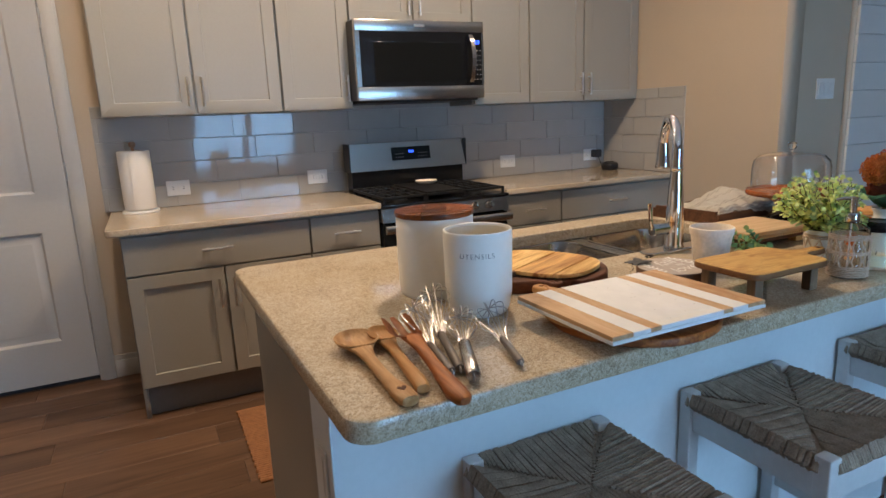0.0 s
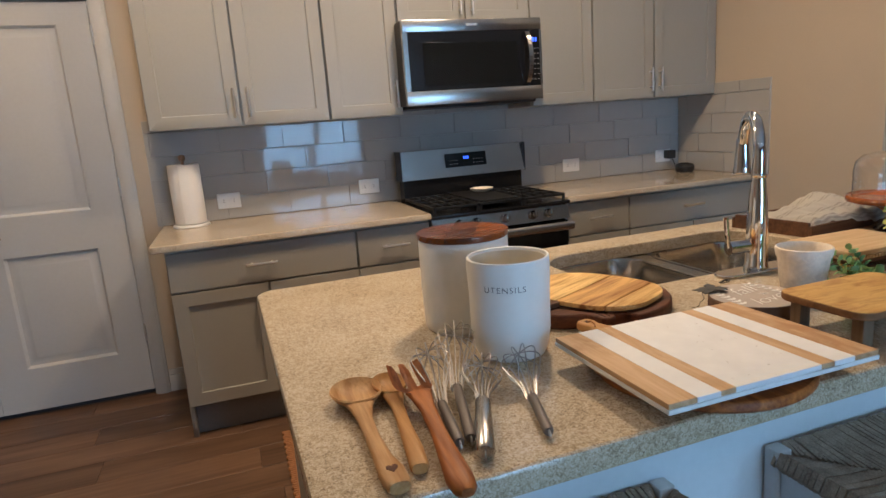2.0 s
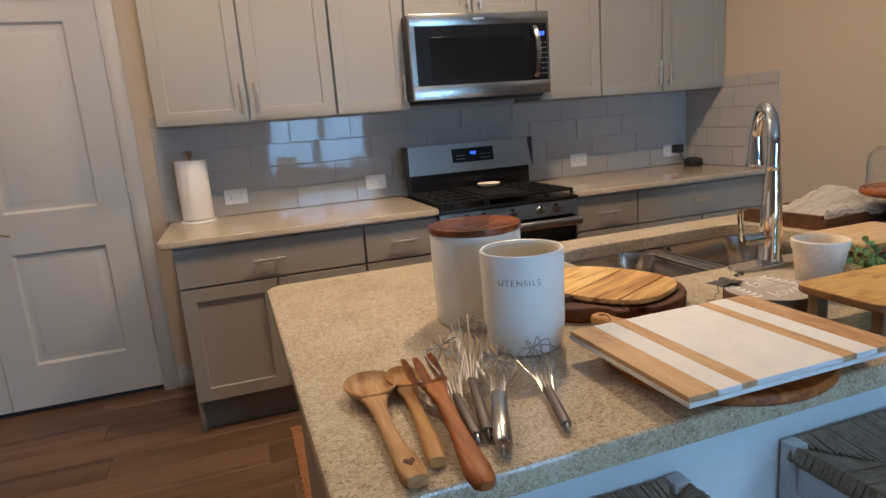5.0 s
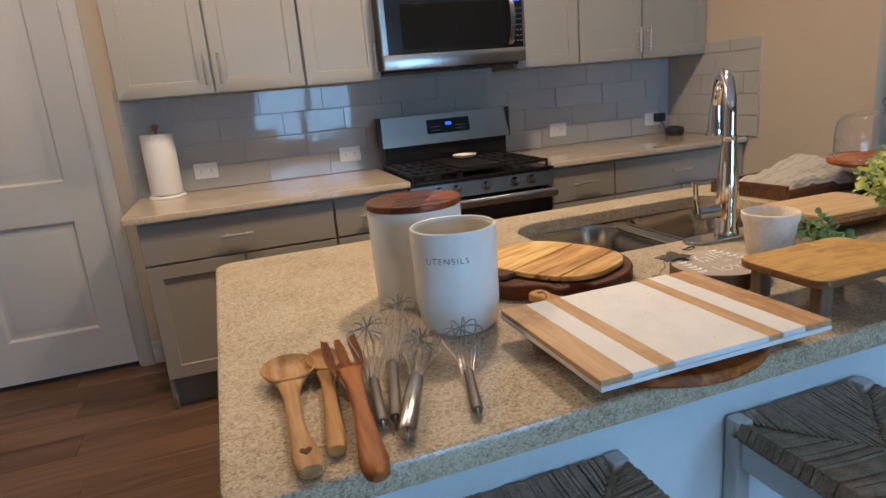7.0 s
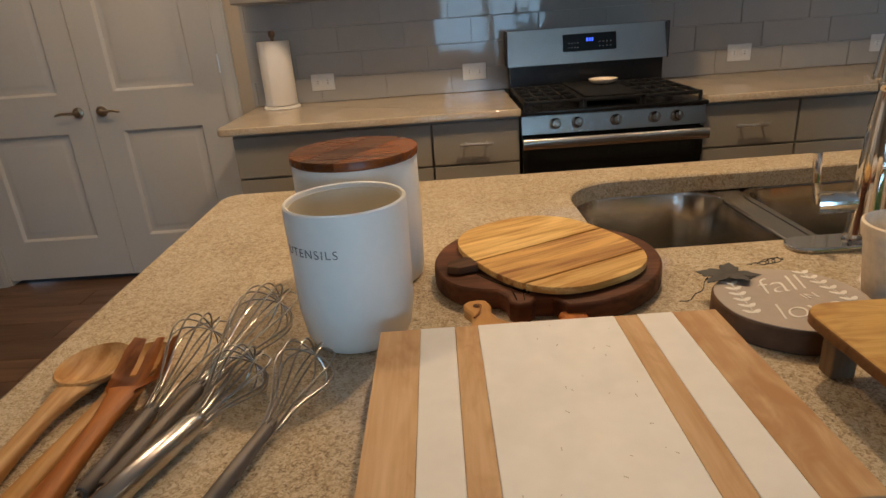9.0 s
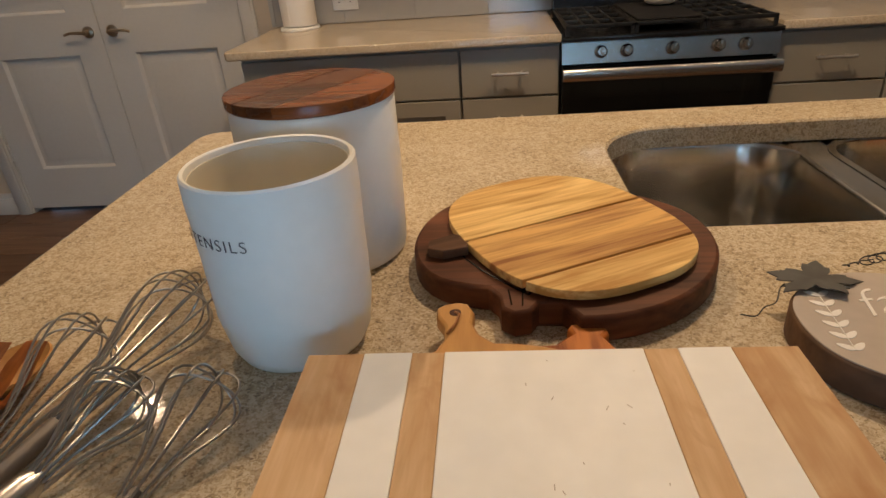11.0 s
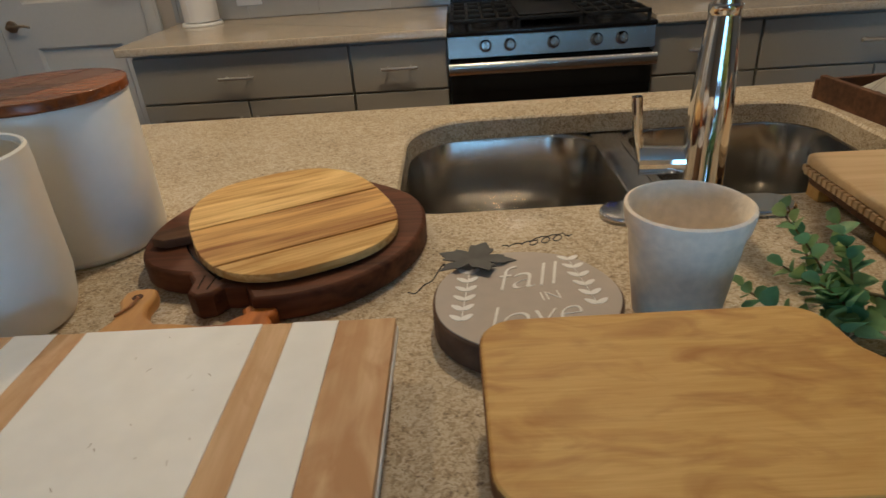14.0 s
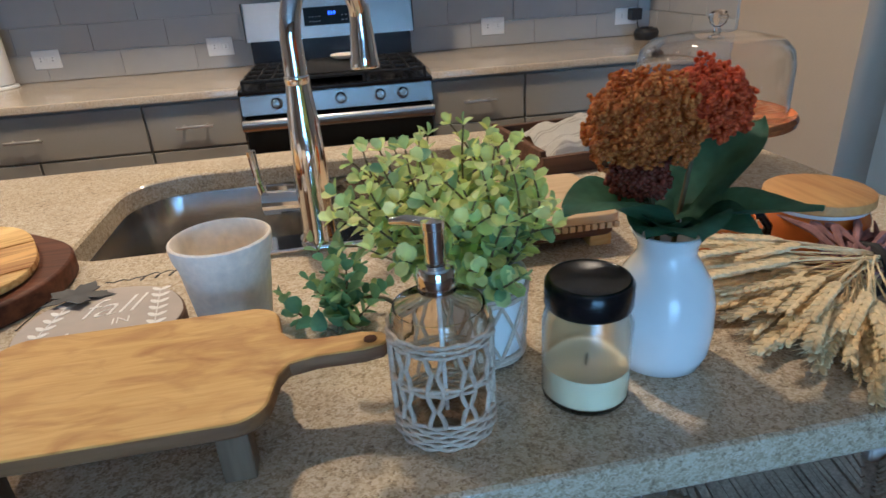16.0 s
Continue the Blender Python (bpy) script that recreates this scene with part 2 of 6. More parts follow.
M = dict(
    wall=mat("wall_paint", (0.53, 0.435, 0.32), 0.85, vary=0.03, bump=0.12, fine=220),
    ceil=mat("ceiling_paint", (0.78, 0.76, 0.72), 0.9, vary=0.03, bump=0.2, fine=160),
    trim=mat("trim_paint", (0.53, 0.50, 0.45), 0.42, vary=0.03, bump=0.05),
    cab=mat("cabinet_paint", (0.330, 0.306, 0.258), 0.38, vary=0.035, scale=2.5, bump=0.05, fine=140),
    # toe kick grey, a step darker than the cabinet paint
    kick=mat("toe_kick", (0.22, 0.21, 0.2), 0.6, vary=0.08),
    gapm=mat("cabinet_inside", (0.07, 0.065, 0.06), 0.8),
    nickel=mat("brushed_nickel", (0.74, 0.71, 0.66), 0.34, 1.0, vary=0.06, stretch=(1, 20, 20)),
    bronze=mat("antique_nickel", (0.42, 0.34, 0.25), 0.32, 1.0),
    steel=mat("brushed_steel", (0.52, 0.50, 0.475), 0.24, 1.0, vary=0.02, stretch=(0.3, 6, 6), fine=90, rough_vary=0.03),
    sinkst=mat("sink_steel", (0.52, 0.495, 0.46), 0.17, 1.0, vary=0.06, stretch=(1, 1, 0.2), fine=120),
    chrome=mat("chrome", (0.82, 0.82, 0.82), 0.06, 1.0, vary=0.02, rough_vary=0.03),
    grip=mat("grey_metal_grip", (0.15, 0.13, 0.115), 0.5, 0.35, vary=0.1, stretch=(8, 1, 8)),
    wire=mat("whisk_wire", (0.45, 0.43, 0.40), 0.32, 1.0, vary=0.03),
    black=mat("black_enamel", (0.008, 0.008, 0.009), 0.22, vary=0.1),
    iron=mat("cast_iron", (0.008, 0.008, 0.008), 0.55, vary=0.2, bump=0.2),
    dglass=mat("dark_glass", (0.008, 0.009, 0.01), 0.06, vary=0.1, rough_vary=0.03),
    plastic=mat("black_plastic", (0.02, 0.02, 0.022), 0.4),
    white=mat("outlet_plastic", (0.78, 0.77, 0.74), 0.35, vary=0.02),
    tile=mat("glazed_tile", (0.43, 0.415, 0.385), 0.05, vary=0.03, each=0.04, scale=3, bump=0.012, fine=18, rough_vary=0.03, coat=0.3),
    grout=mat("grout", (0.50, 0.485, 0.45), 0.85, bump=0.2),
    ceramic=mat("matt_ceramic", (0.86, 0.85, 0.80), 0.42, vary=0.025, scale=9, bump=0.03),
    ceramic_in=mat("crock_inside", (0.74, 0.68, 0.55), 0.4, vary=0.03),
    glaze=mat("white_glaze", (0.84, 0.83, 0.80), 0.05, vary=0.02, coat=0.6, rough_vary=0.02),
    ink=mat("grey_lettering", (0.08, 0.08, 0.08), 0.6),
    marble=mat("white_marble", (0.88, 0.86, 0.82), 0.5, vary=0.05, scale=11, fine=40),
    paper=mat("paper_towel", (0.80, 0.77, 0.72), 0.95, vary=0.03, bump=0.5, fine=240),
    plaster=mat("chalky_clay", (0.85, 0.755, 0.62), 0.85, vary=0.13, scale=22, fine=120, bump=0.5),
    panel=mat("island_panel_paint", (0.78, 0.78, 0.77), 0.5, vary=0.03, bump=0.05),
    rush=mat("rush_weave", (0.37, 0.285, 0.205), 0.75, vary=0.4, scale=30, fine=260, bump=0.9),
    stoolw=mat("stool_paint", (0.70, 0.67, 0.64), 0.55, vary=0.06, scale=14, bump=0.1),
    jute=mat("jute", (0.33, 0.15, 0.06), 0.95, vary=0.3, scale=50, fine=300, bump=1.0),
    rattan=mat("rattan", (0.58, 0.47, 0.35), 0.6, vary=0.25, scale=60, fine=300, bump=0.5),
    wax=mat("cream_wax", (0.80, 0.71, 0.50), 0.5, vary=0.05),
    orange=mat("orange_glass", (0.56, 0.145, 0.022), 0.2, vary=0.15, coat=0.4),
    kraft=mat("kraft_label", (0.48, 0.29, 0.13), 0.8, vary=0.1),
    towel=mat("cotton_towel", (0.72, 0.68, 0.60), 0.95, vary=0.08, bump=0.6, fine=300),
    stripe=mat("towel_stripe", (0.55, 0.50, 0.43), 0.95, vary=0.1),
    greyleaf=mat("weathered_tin", (0.085, 0.083, 0.08), 0.5, 0.5, vary=0.3, scale=40),
    greypaint=mat("grey_painted_face", (0.46, 0.395, 0.335), 0.7, vary=0.06, scale=20, bump=0.1),
    bark=mat("bark_edge", (0.12, 0.065, 0.035), 0.8, vary=0.35, scale=40, bump=0.8),
    chalkw=mat("white_chalk_paint", (0.86, 0.83, 0.78), 0.8),
    wheat=mat("dried_wheat", (0.78, 0.61, 0.34), 0.7, vary=0.25, scale=40, fine=200, bump=0.3),
    purple=mat("dried_plum_grass", (0.26, 0.13, 0.12), 0.8, vary=0.3, scale=60),
    ribbon=mat("black_ribbon", (0.02, 0.018, 0.018), 0.6),
    stem=mat("plant_stem", (0.12, 0.09, 0.035), 0.7),
    soil=mat("dark_moss", (0.03, 0.04, 0.02), 0.95, vary=0.4, fine=200, bump=1.0),
    ship=mat("shiplap_paint", (0.72, 0.69, 0.64), 0.5, vary=0.03),
    brass=mat("warm_knob", (0.30, 0.16, 0.08), 0.4),
    floor=wood("floor_oak", (0.175, 0.10, 0.058), (0.07, 0.038, 0.022), 0, 9, 0.36, 0.25, 0.9),
    acacia=wood("acacia", (0.30, 0.095, 0.026), (0.09, 0.026, 0.009), 0, 22, 0.27, 0.14, 1.3),
    acacia_dark=wood("acacia_heart", (0.17, 0.055, 0.018), (0.045, 0.014, 0.006), 0, 22, 0.27, 0.10, 1.3),
    olive=wood("olive_wood", (0.60, 0.36, 0.155), (0.36, 0.175, 0.055), 1, 30, 0.45, 0.1, 1.3),
    olive2=wood("pale_beech", (0.60, 0.33, 0.11), (0.40, 0.19, 0.058), 1, 30, 0.45, 0.1),
    fork=wood("red_wood", (0.50, 0.17, 0.036), (0.20, 0.055, 0.012), 1, 22, 0.46, 0.1, 1.5),
    birch_edge=wood("dark_edge", (0.26, 0.125, 0.045), (0.13, 0.055, 0.02), 0, 24, 0.6, 0.06),
    # leg wood darkened: the shade under the riser is put into its colour
    birch_leg=wood("shaded_leg", (0.22, 0.145, 0.085), (0.12, 0.075, 0.04), 2, 24, 0.6, 0.1),
    birch=wood("birch_board", (0.70, 0.45, 0.15), (0.54, 0.30, 0.08), 0, 64, 0.55, 0.06, 0.8, blotch=(0.38, 0.175, 0.045)),
    pale=wood("pale_board", (0.66, 0.48, 0.27), (0.50, 0.33, 0.165), 0, 24, 0.55, 0.06, 0.8),
    maple=wood("maple_strip", (0.79, 0.54, 0.30), (0.60, 0.35, 0.16), 1, 34, 0.52, 0.12, 1.0, blotch=(0.54, 0.29, 0.125)),
    walnut=wood("dark_walnut", (0.17, 0.058, 0.023), (0.045, 0.015, 0.007), 0, 20, 0.55, 0.05),
    plank=wood("honey_plank", (0.82, 0.57, 0.22), (0.46, 0.24, 0.06), 0, 34, 0.5, 0.12, 1.4),
    plank2=wood("red_plank", (0.72, 0.43, 0.14), (0.28, 0.11, 0.03), 0, 30, 0.5, 0.08, 1.5),
    rustic=wood("rustic_tray", (0.16, 0.075, 0.035), (0.06, 0.028, 0.015), 0, 18, 0.6, 0.1),
    stone=granite("island_granite", 300, [(0.12, (0.20, 0.15, 0.11)), (0.34, (0.44, 0.34, 0.215)), (0.52, (0.585, 0.48, 0.33)), (0.7, (0.65, 0.555, 0.405)), (0.95, (0.74, 0.68, 0.57))], 0.075),
    stone2=granite("counter_granite", 340, [(0.1, (0.26, 0.21, 0.155)), (0.36, (0.44, 0.355, 0.25)), (0.55, (0.53, 0.44, 0.32)), (0.9, (0.64, 0.56, 0.44))], 0.04),
    clear=glass("clear_glass"),
    # soap bottle tint stands for wood and counter mirrored in clear glass
    reflglass=glass("reflection_tint_glass", (0.97, 0.90, 0.80)),
    frost=glass("frosted_glass", (0.93, 0.93, 0.87), 0.16),
    pane=glass("window_glass"),
    canlens=glow("can_lens", (1.0, 0.75, 0.5), 6.0),
    digit=glow("blue_digits", (0.05, 0.12, 1.0), 2.5),
    eucal=leafy("eucalyptus_leaf", [(0.24, 0.40, 0.22), (0.52, 0.66, 0.22), (0.76, 0.82, 0.25), (0.88, 0.88, 0.36), (0.82, 0.86, 0.30), (0.40, 0.56, 0.30)]),
    eucal2=leafy("dark_eucalyptus", [(0.10, 0.24, 0.13), (0.20, 0.38, 0.18), (0.36, 0.48, 0.17), (0.20, 0.38, 0.21)]),
    bigleaf=leafy("broad_leaf", [(0.09, 0.21, 0.12), (0.11, 0.25, 0.15), (0.14, 0.28, 0.17)], 0.55),
    rust=leafy("rust_florets", [(0.52, 0.12, 0.012), (0.62, 0.20, 0.025), (0.72, 0.29, 0.05), (0.36, 0.075, 0.010)], 0.7),
    maroon=leafy("maroon_florets", [(0.20, 0.035, 0.018), (0.30, 0.06, 0.025), (0.16, 0.05, 0.02)], 0.7),
    red=leafy("red_florets", [(0.68, 0.085, 0.014), (0.76, 0.14, 0.022), (0.46, 0.05, 0.010)], 0.7),
    greenlawn=mat("lawn", (0.07, 0.11, 0.035), 0.95, vary=0.4),
)


# ---- mesh helpers ----
def box(bm, x0, x1, y0, y1, z0, z1, bev=0.0):
    r = bmesh.ops.create_cube(bm, size=1)
    for v in r["verts"]:
        v.co = ((x0 + x1) / 2 + v.co.x * (x1 - x0), (y0 + y1) / 2 + v.co.y * (y1 - y0), (z0 + z1) / 2 + v.co.z * (z1 - z0))
    if bev:
        es = list({e for v in r["verts"] for e in v.link_edges})
        bmesh.ops.bevel(bm, geom=es, offset=bev, segments=2, affect="EDGES", profile=0.5)
    return bm


def boxed(*a, **k):
    return box(bmesh.new(), *a, **k)


def loops(bm, rings, close_first=False, close_last=False, wrap=False):
    """Skin a list of closed rings of equal length."""
    vs = [[bm.verts.new(p) for p in ring] for ring in rings]
    n = len(vs[0])
    pairs = list(zip(vs, vs[1:])) + ([(vs[-1], vs[0])] if wrap else [])
    for a, b in pairs:
        for i in range(n):
            bm.faces.new((a[i], a[(i + 1) % n], b[(i + 1) % n], b[i]))
    if close_first:
        bm.faces.new(vs[0][::-1])
    if close_last:
        bm.faces.new(vs[-1])
    return vs


def lathe(profile, n=40, bm=None, cx=0.0, cy=0.0, wrap=False, wobble=0.0):
    bm = bm or bmesh.new()
    rings = []
    for r, z in profile:
        rings.append([(cx + max(r, 0.0004) * math.cos(2 * math.pi * i / n) * (1 + wobble * math.sin(3 * 2 * math.pi * i / n + z * 20)), cy + max(r, 0.0004) * math.sin(2 * math.pi * i / n), z) for i in range(n)])
    loops(bm, rings, not wrap, not wrap, wrap)
    bmesh.ops.recalc_face_normals(bm, faces=bm.faces)
    return bm


def tube(pts, radius, n=8, bm=None, closed=False):
    """A round bar along a path; radius is a number or one for each point."""
    bm = bm or bmesh.new()
    pts = [Vector(p) for p in pts]
    rad = radius if isinstance(radius, (list, tuple)) else [radius] * len(pts)
    rings, up = [], Vector((0.0123, 0.0456, 1)).normalized()
    k = len(pts)
    prev = None
    for i, p in enumerate(pts):
        a = pts[(i - 1) % k] if closed else pts[max(i - 1, 0)]
        b = pts[(i + 1) % k] if closed else pts[min(i + 1, k - 1)]
        d = (b - a).normalized()
        side = d.cross(up) if prev is None else prev - d * prev.dot(d)
        if side.length < 1e-5:
            side = d.cross(Vector((1, 0, 0)))
        side.normalize()
        prev = side
        o = side.cross(d)
        rings.append([p + (side * math.cos(2 * math.pi * j / n) + o * math.sin(2 * math.pi * j / n)) * rad[i] for j in range(n)])
    loops(bm, rings, not closed, not closed, closed)
    if len(bm.faces) < 4000:
        bmesh.ops.recalc_face_normals(bm, faces=bm.faces)
    return bm


def inset(outline, d):
    n = len(outline)
    out = []
    for i in range(n):
        p, a, b = Vector(outline[i]), Vector(outline[i - 1]), Vector(outline[(i + 1) % n])
        t = (b - a)
        t = t.normalized() if t.length > 1e-9 else Vector((1, 0))
        nrm = Vector((-t.y, t.x))
        out.append((p.x + nrm.x * d, p.y + nrm.y * d))
    return out


def slab(outline, z0, z1, bev=0.002, bm=None):
    """A flat board of any outline (counter-clockwise), with softened edges."""
    bm = bm or bmesh.new()
    o, i = outline, inset(outline, bev)
    b = min(bev, (z1 - z0) * 0.45)
    loops(bm, [[(x, y, z) for x, y in ring] for ring, z in ((i, z0), (o, z0 + b), (o, z1 - b), (inset(outline, bev * 0.35), z1 - b * 0.35), (i, z1))], True, True)
    bmesh.ops.recalc_face_normals(bm, faces=bm.faces)
    return bm


def rrect(x0, x1, y0, y1, r, k=6):
    rs = r if isinstance(r, (list, tuple)) else [r] * 4
    pts = []
    for (cx, cy, a0), q in zip(((x1, y1, 0), (x0, y1, 90), (x0, y0, 180), (x1, y0, 270)), rs):
        mx, my = cx + (-q if cx == x1 else q), cy + (-q if cy == y1 else q)
        for i in range(k + 1):
            a = radians(a0 + 90 * i / k)
            pts.append((mx + q * math.cos(a), my + q * math.sin(a)))
    return pts


def moved(bm, m):
    bmesh.ops.transform(bm, matrix=m, verts=bm.verts)
    return bm


def mesh_of(name, bm, material, smooth=True):
    me = bpy.data.meshes.new(name)
    bm.to_mesh(me)
    bm.free()
    if smooth:
        me.polygons.foreach_set("use_smooth", [True] * len(me.polygons))
        me.set_sharp_from_angle(angle=radians(38))
        big = max(p.area for p in me.polygons)
        for p in me.polygons:
            if len(p.vertices) > 8 or (len(me.polygons) < 60 and p.area > 0.12 * big):
                p.use_smooth = False
    for mm in (material if isinstance(material, (list, tuple)) else [material]):
        me.materials.append(mm)
    return me


def part(name, bm, material, parent=None, label="", smooth=True):
    ob = new(name, bm if isinstance(bm, bpy.types.Mesh) else mesh_of(name, bm, material, smooth))
    ob.parent = parent
    if label:
        ob["label"] = label
    return ob


def thing(name, at, label, category, group="", turn=0.0):
    ob = new(name)
    ob.empty_display_size = 0.05
    ob.matrix_world = pose(*at, 0, 0, turn)
    return tagged(ob, label, category, group)


def solo(name, bm, material, at, label, category, group="", turn=0.0):
    ob = part(name, bm, material)
    ob.matrix_world = pose(*at, 0, 0, turn)
    return tagged(ob, label, category, group)


def structure(name, bm, material, label, category):
    ob = part(name, bm, material)
    return tagged(ob, label, category, kind="structure")


def lettering(text, size, shear=0.0, depth=0.0004, spacing=1.0, thin=0.0):
    cu = bpy.data.curves.new("lettering", "FONT")
    cu.offset = thin
    cu.body, cu.size, cu.shear, cu.extrude, cu.align_x, cu.align_y, cu.space_character = text, size, shear, depth, "CENTER", "CENTER", spacing
    tmp = new("lettering", cu)
    me = bpy.data.meshes.new_from_object(tmp.evaluated_get(bpy.context.evaluated_depsgraph_get()))
    bpy.data.objects.remove(tmp)
    bm = bmesh.new()
    bm.from_mesh(me)
    bpy.data.meshes.remove(me)
    return bm


def recessed(bm, x0, x1, z0, z1, yf, steps):
    """A sunk panel in a vertical face at y = yf that looks along -y; steps of (inset, depth)."""
    rings = []
    for i, d in steps:
        rings.append([(x0 + i, yf + d, z0 + i), (x1 - i, yf + d, z0 + i), (x1 - i, yf + d, z1 - i), (x0 + i, yf + d, z1 - i)])
    loops(bm, rings, False, True)


def shaker(w, h, t=0.02, rail=0.058):
    """A five-piece cabinet front, lower left corner at the origin, its face at y = 0."""
    bm = bmesh.new()
    recessed(bm, 0, w, 0, h, 0.0, [(0, t), (0, 0.0018), (0.0006, 0.0006), (0.0018, 0), (rail, 0), (rail + 0.0015, 0.001), (rail + 0.003, 0.0095), (rail + 0.005, 0.0105)])
    return bm


def bar_pull(length, vertical=False):
    bm = bmesh.new()
    ends = [(-length / 2, -0.03, 0), (length / 2, -0.03, 0)]
    posts = [-length * 0.32, length * 0.32]
    if vertical:
        tube([(0, -0.03, e[0]) for e in ends], 0.0058, 10, bm)
        for q in posts:
            tube([(0, 0, q), (0, -0.03, q)], 0.0045, 8, bm)
    else:
        tube(ends, 0.0058, 10, bm)
        for q in posts:
            tube([(q, 0, 0), (q, -0.03, 0)], 0.0045, 8, bm)
    return bm


# ---- the room ----
BACK = 3.88
structure("wall_north_west", boxed(WEST, -1.708, BACK, BACK + 0.14, 0, CEIL), M["wall"], "beige painted wall beside the pantry doors", "wall")
structure("wall_north_head", boxed(-1.708, -0.263, BACK, BACK + 0.14, 2.04, CEIL), M["wall"], "beige painted wall over the pantry doors", "wall")
structure("wall_north", boxed(-0.263, 3.320, BACK, BACK + 0.14, 0, CEIL), M["wall"], "beige painted kitchen wall behind the cabinets", "wall")
structure("pantry_back", boxed(-1.9, 0.0, 4.5, 4.6, 0, CEIL), M["wall"], "plain wall inside the closed pantry", "wall")
structure("wall_east", boxed(3.180, 3.320, 2.468, BACK, 0, CEIL), M["wall"], "beige painted side wall ending in an outside corner", "wall")
structure("wall_living", boxed(3.320, EAST, 2.468, 2.608, 0, CEIL), M["wall"], "painted living room wall lit by daylight", "wall")
structure("wall_west", boxed(WEST - 0.14, WEST, SOUTH, BACK + 0.14, 0, CEIL), M["wall"], "plain beige side wall", "wall")
structure("wall_far_east", boxed(EAST, EAST + 0.14, SOUTH, 2.616, 0, CEIL), M["wall"], "plain beige living room wall", "wall")
structure("ceiling", boxed(WEST - 0.14, EAST + 0.14, SOUTH - 0.14, BACK + 0.14, CEIL, CEIL + 0.1), M["ceil"], "plain white textured ceiling", "ceiling")
# south wall with two glazed openings
sw = bmesh.new()
y0, y1 = SOUTH - 0.14, SOUTH
for x0, x1, z0, z1 in ((WEST, 0.75, 0, CEIL), (2.55, EAST, 0, CEIL), (0.75, 2.55, 2.1, CEIL)):
    box(sw, x0, x1, y0, y1, z0, z1)
structure("wall_south", sw, M["wall"], "beige painted wall with glazed openings to the garden", "wall")
for k, (x0, x1, z0, z1, mx) in enumerate(((0.75, 2.55, 0.0, 2.1, 1.65),)):
    win = thing("window_%d" % (k + 1), ((x0 + x1) / 2, SOUTH - 0.07, z0), "white framed glazed patio opening to the garden", "window")
    win["kind"] = "structure"
    w, h = (x1 - x0) / 2, z1 - z0
    fb = bmesh.new()
    box(fb, -w, -w + 0.08, -0.04, 0.04, 0, h)
    box(fb, w - 0.08, w, -0.04, 0.04, 0, h)
    box(fb, -w + 0.08, w - 0.08, -0.04, 0.04, 0, 0.05)
    box(fb, -w + 0.08, w - 0.08, -0.04, 0.04, h - 0.08, h)
    box(fb, -0.05, 0.05, -0.04, 0.04, 0.05, h - 0.08)
    # added broad rails: stand in for unseen furniture that darkens the tile reflection
    box(fb, -w + 0.08, -0.05, -0.03, 0.03, 0.36, 0.60)
    box(fb, 0.05, w - 0.08, -0.03, 0.03, 0.36, 0.60)
    part("window_frame", fb, M["trim"], win)
    for sx0, sx1 in ((-w + 0.08, -0.05), (0.05, w - 0.08)):
        pn = part("pane", boxed(sx0, sx1, -0.004, 0.004, 0.05, h - 0.08), M["pane"], win)
        pn.visible_shadow = False
structure("ground", boxed(-60, 60, -70, SOUTH - 0.14, -0.3, -0.15), M["greenlawn"], "mown lawn outside the patio doors", "lawn")
# shiplap chimney breast
ship = tagged(part("shiplap_backing", boxed(3.706, 4.106, 2.433, 2.466, 0, CEIL), M["trim"]), "white shiplap boards on a living room wall", "shiplap wall", kind="structure")
bm0 = boxed(0, 0.40, 0, 0.016, 0, 0.147, bev=0.002)
ship_me = mesh_of("shiplap_board", bm0, M["ship"])
for i in range(18):
    b = part("shiplap_board", ship_me, None, ship)
    b.location = (3.706, 2.416, 0.02 + i * 0.151)
tv = thing("television", (4.56, 2.438, 1.2), "black flat television on the living room wall", "television")
part("screen", boxed(-0.4, 0.4, -0.03, -0.002, 0.0, 0.5, bev=0.004), M["dglass"], tv)
part("wall_mount", boxed(-0.1, 0.1, -0.002, 0.03, 0.1, 0.35), M["plastic"], tv)
sp = thing("switch_plate", (3.537, 2.468, 1.393), "white three-gang light switch plate on the wall", "light switch")
part("plate", boxed(-0.075, 0.075, -0.006, 0, -0.055, 0.055, bev=0.002), M["white"], sp)
for i in range(3):
    part("rocker", boxed(-0.062 + i * 0.045, -0.028 + i * 0.045, -0.011, -0.006, -0.033, 0.033, bev=0.002), M["white"], sp)
# baseboards
bb = bmesh.new()
for x0, x1 in ((WEST, -1.778), (-0.194, -0.057)):
    box(bb, x0, x1, BACK - 0.014, BACK, 0, 0.095, 0.003)
    box(bb, x0, x1, BACK - 0.009, BACK, 0.095, 0.125, 0.003)
structure("baseboard", bb, M["trim"], "white stepped baseboard along the wall", "baseboard")
# door casing
cs = bmesh.new()
for x0, x1, z0, z1 in ((-0.266, -0.196, 0, 2.04), (-1.778, -1.705, 0, 2.04), (-1.778, -0.196, 2.04, 2.11)):
    box(cs, x0, x1, BACK - 0.018, BACK, z0, z1, 0.004)
    box(cs, x0 + 0.012, x1 - 0.012, BACK - 0.024, BACK - 0.018, z0, z1 if z1 < 2.09 else z1 - 0.012, 0.002)
for x0, x1 in ((-0.274, -0.2632), (-1.7078, -1.699)):
    box(cs, x0, x1, BACK, BACK + 0.13, 0, 2.04)
box(cs, -1.699, -0.274, BACK, BACK + 0.13, 2.033, 2.0399)
structure("door_casing", cs, M["trim"], "white painted casing round the pantry doors", "door casing")


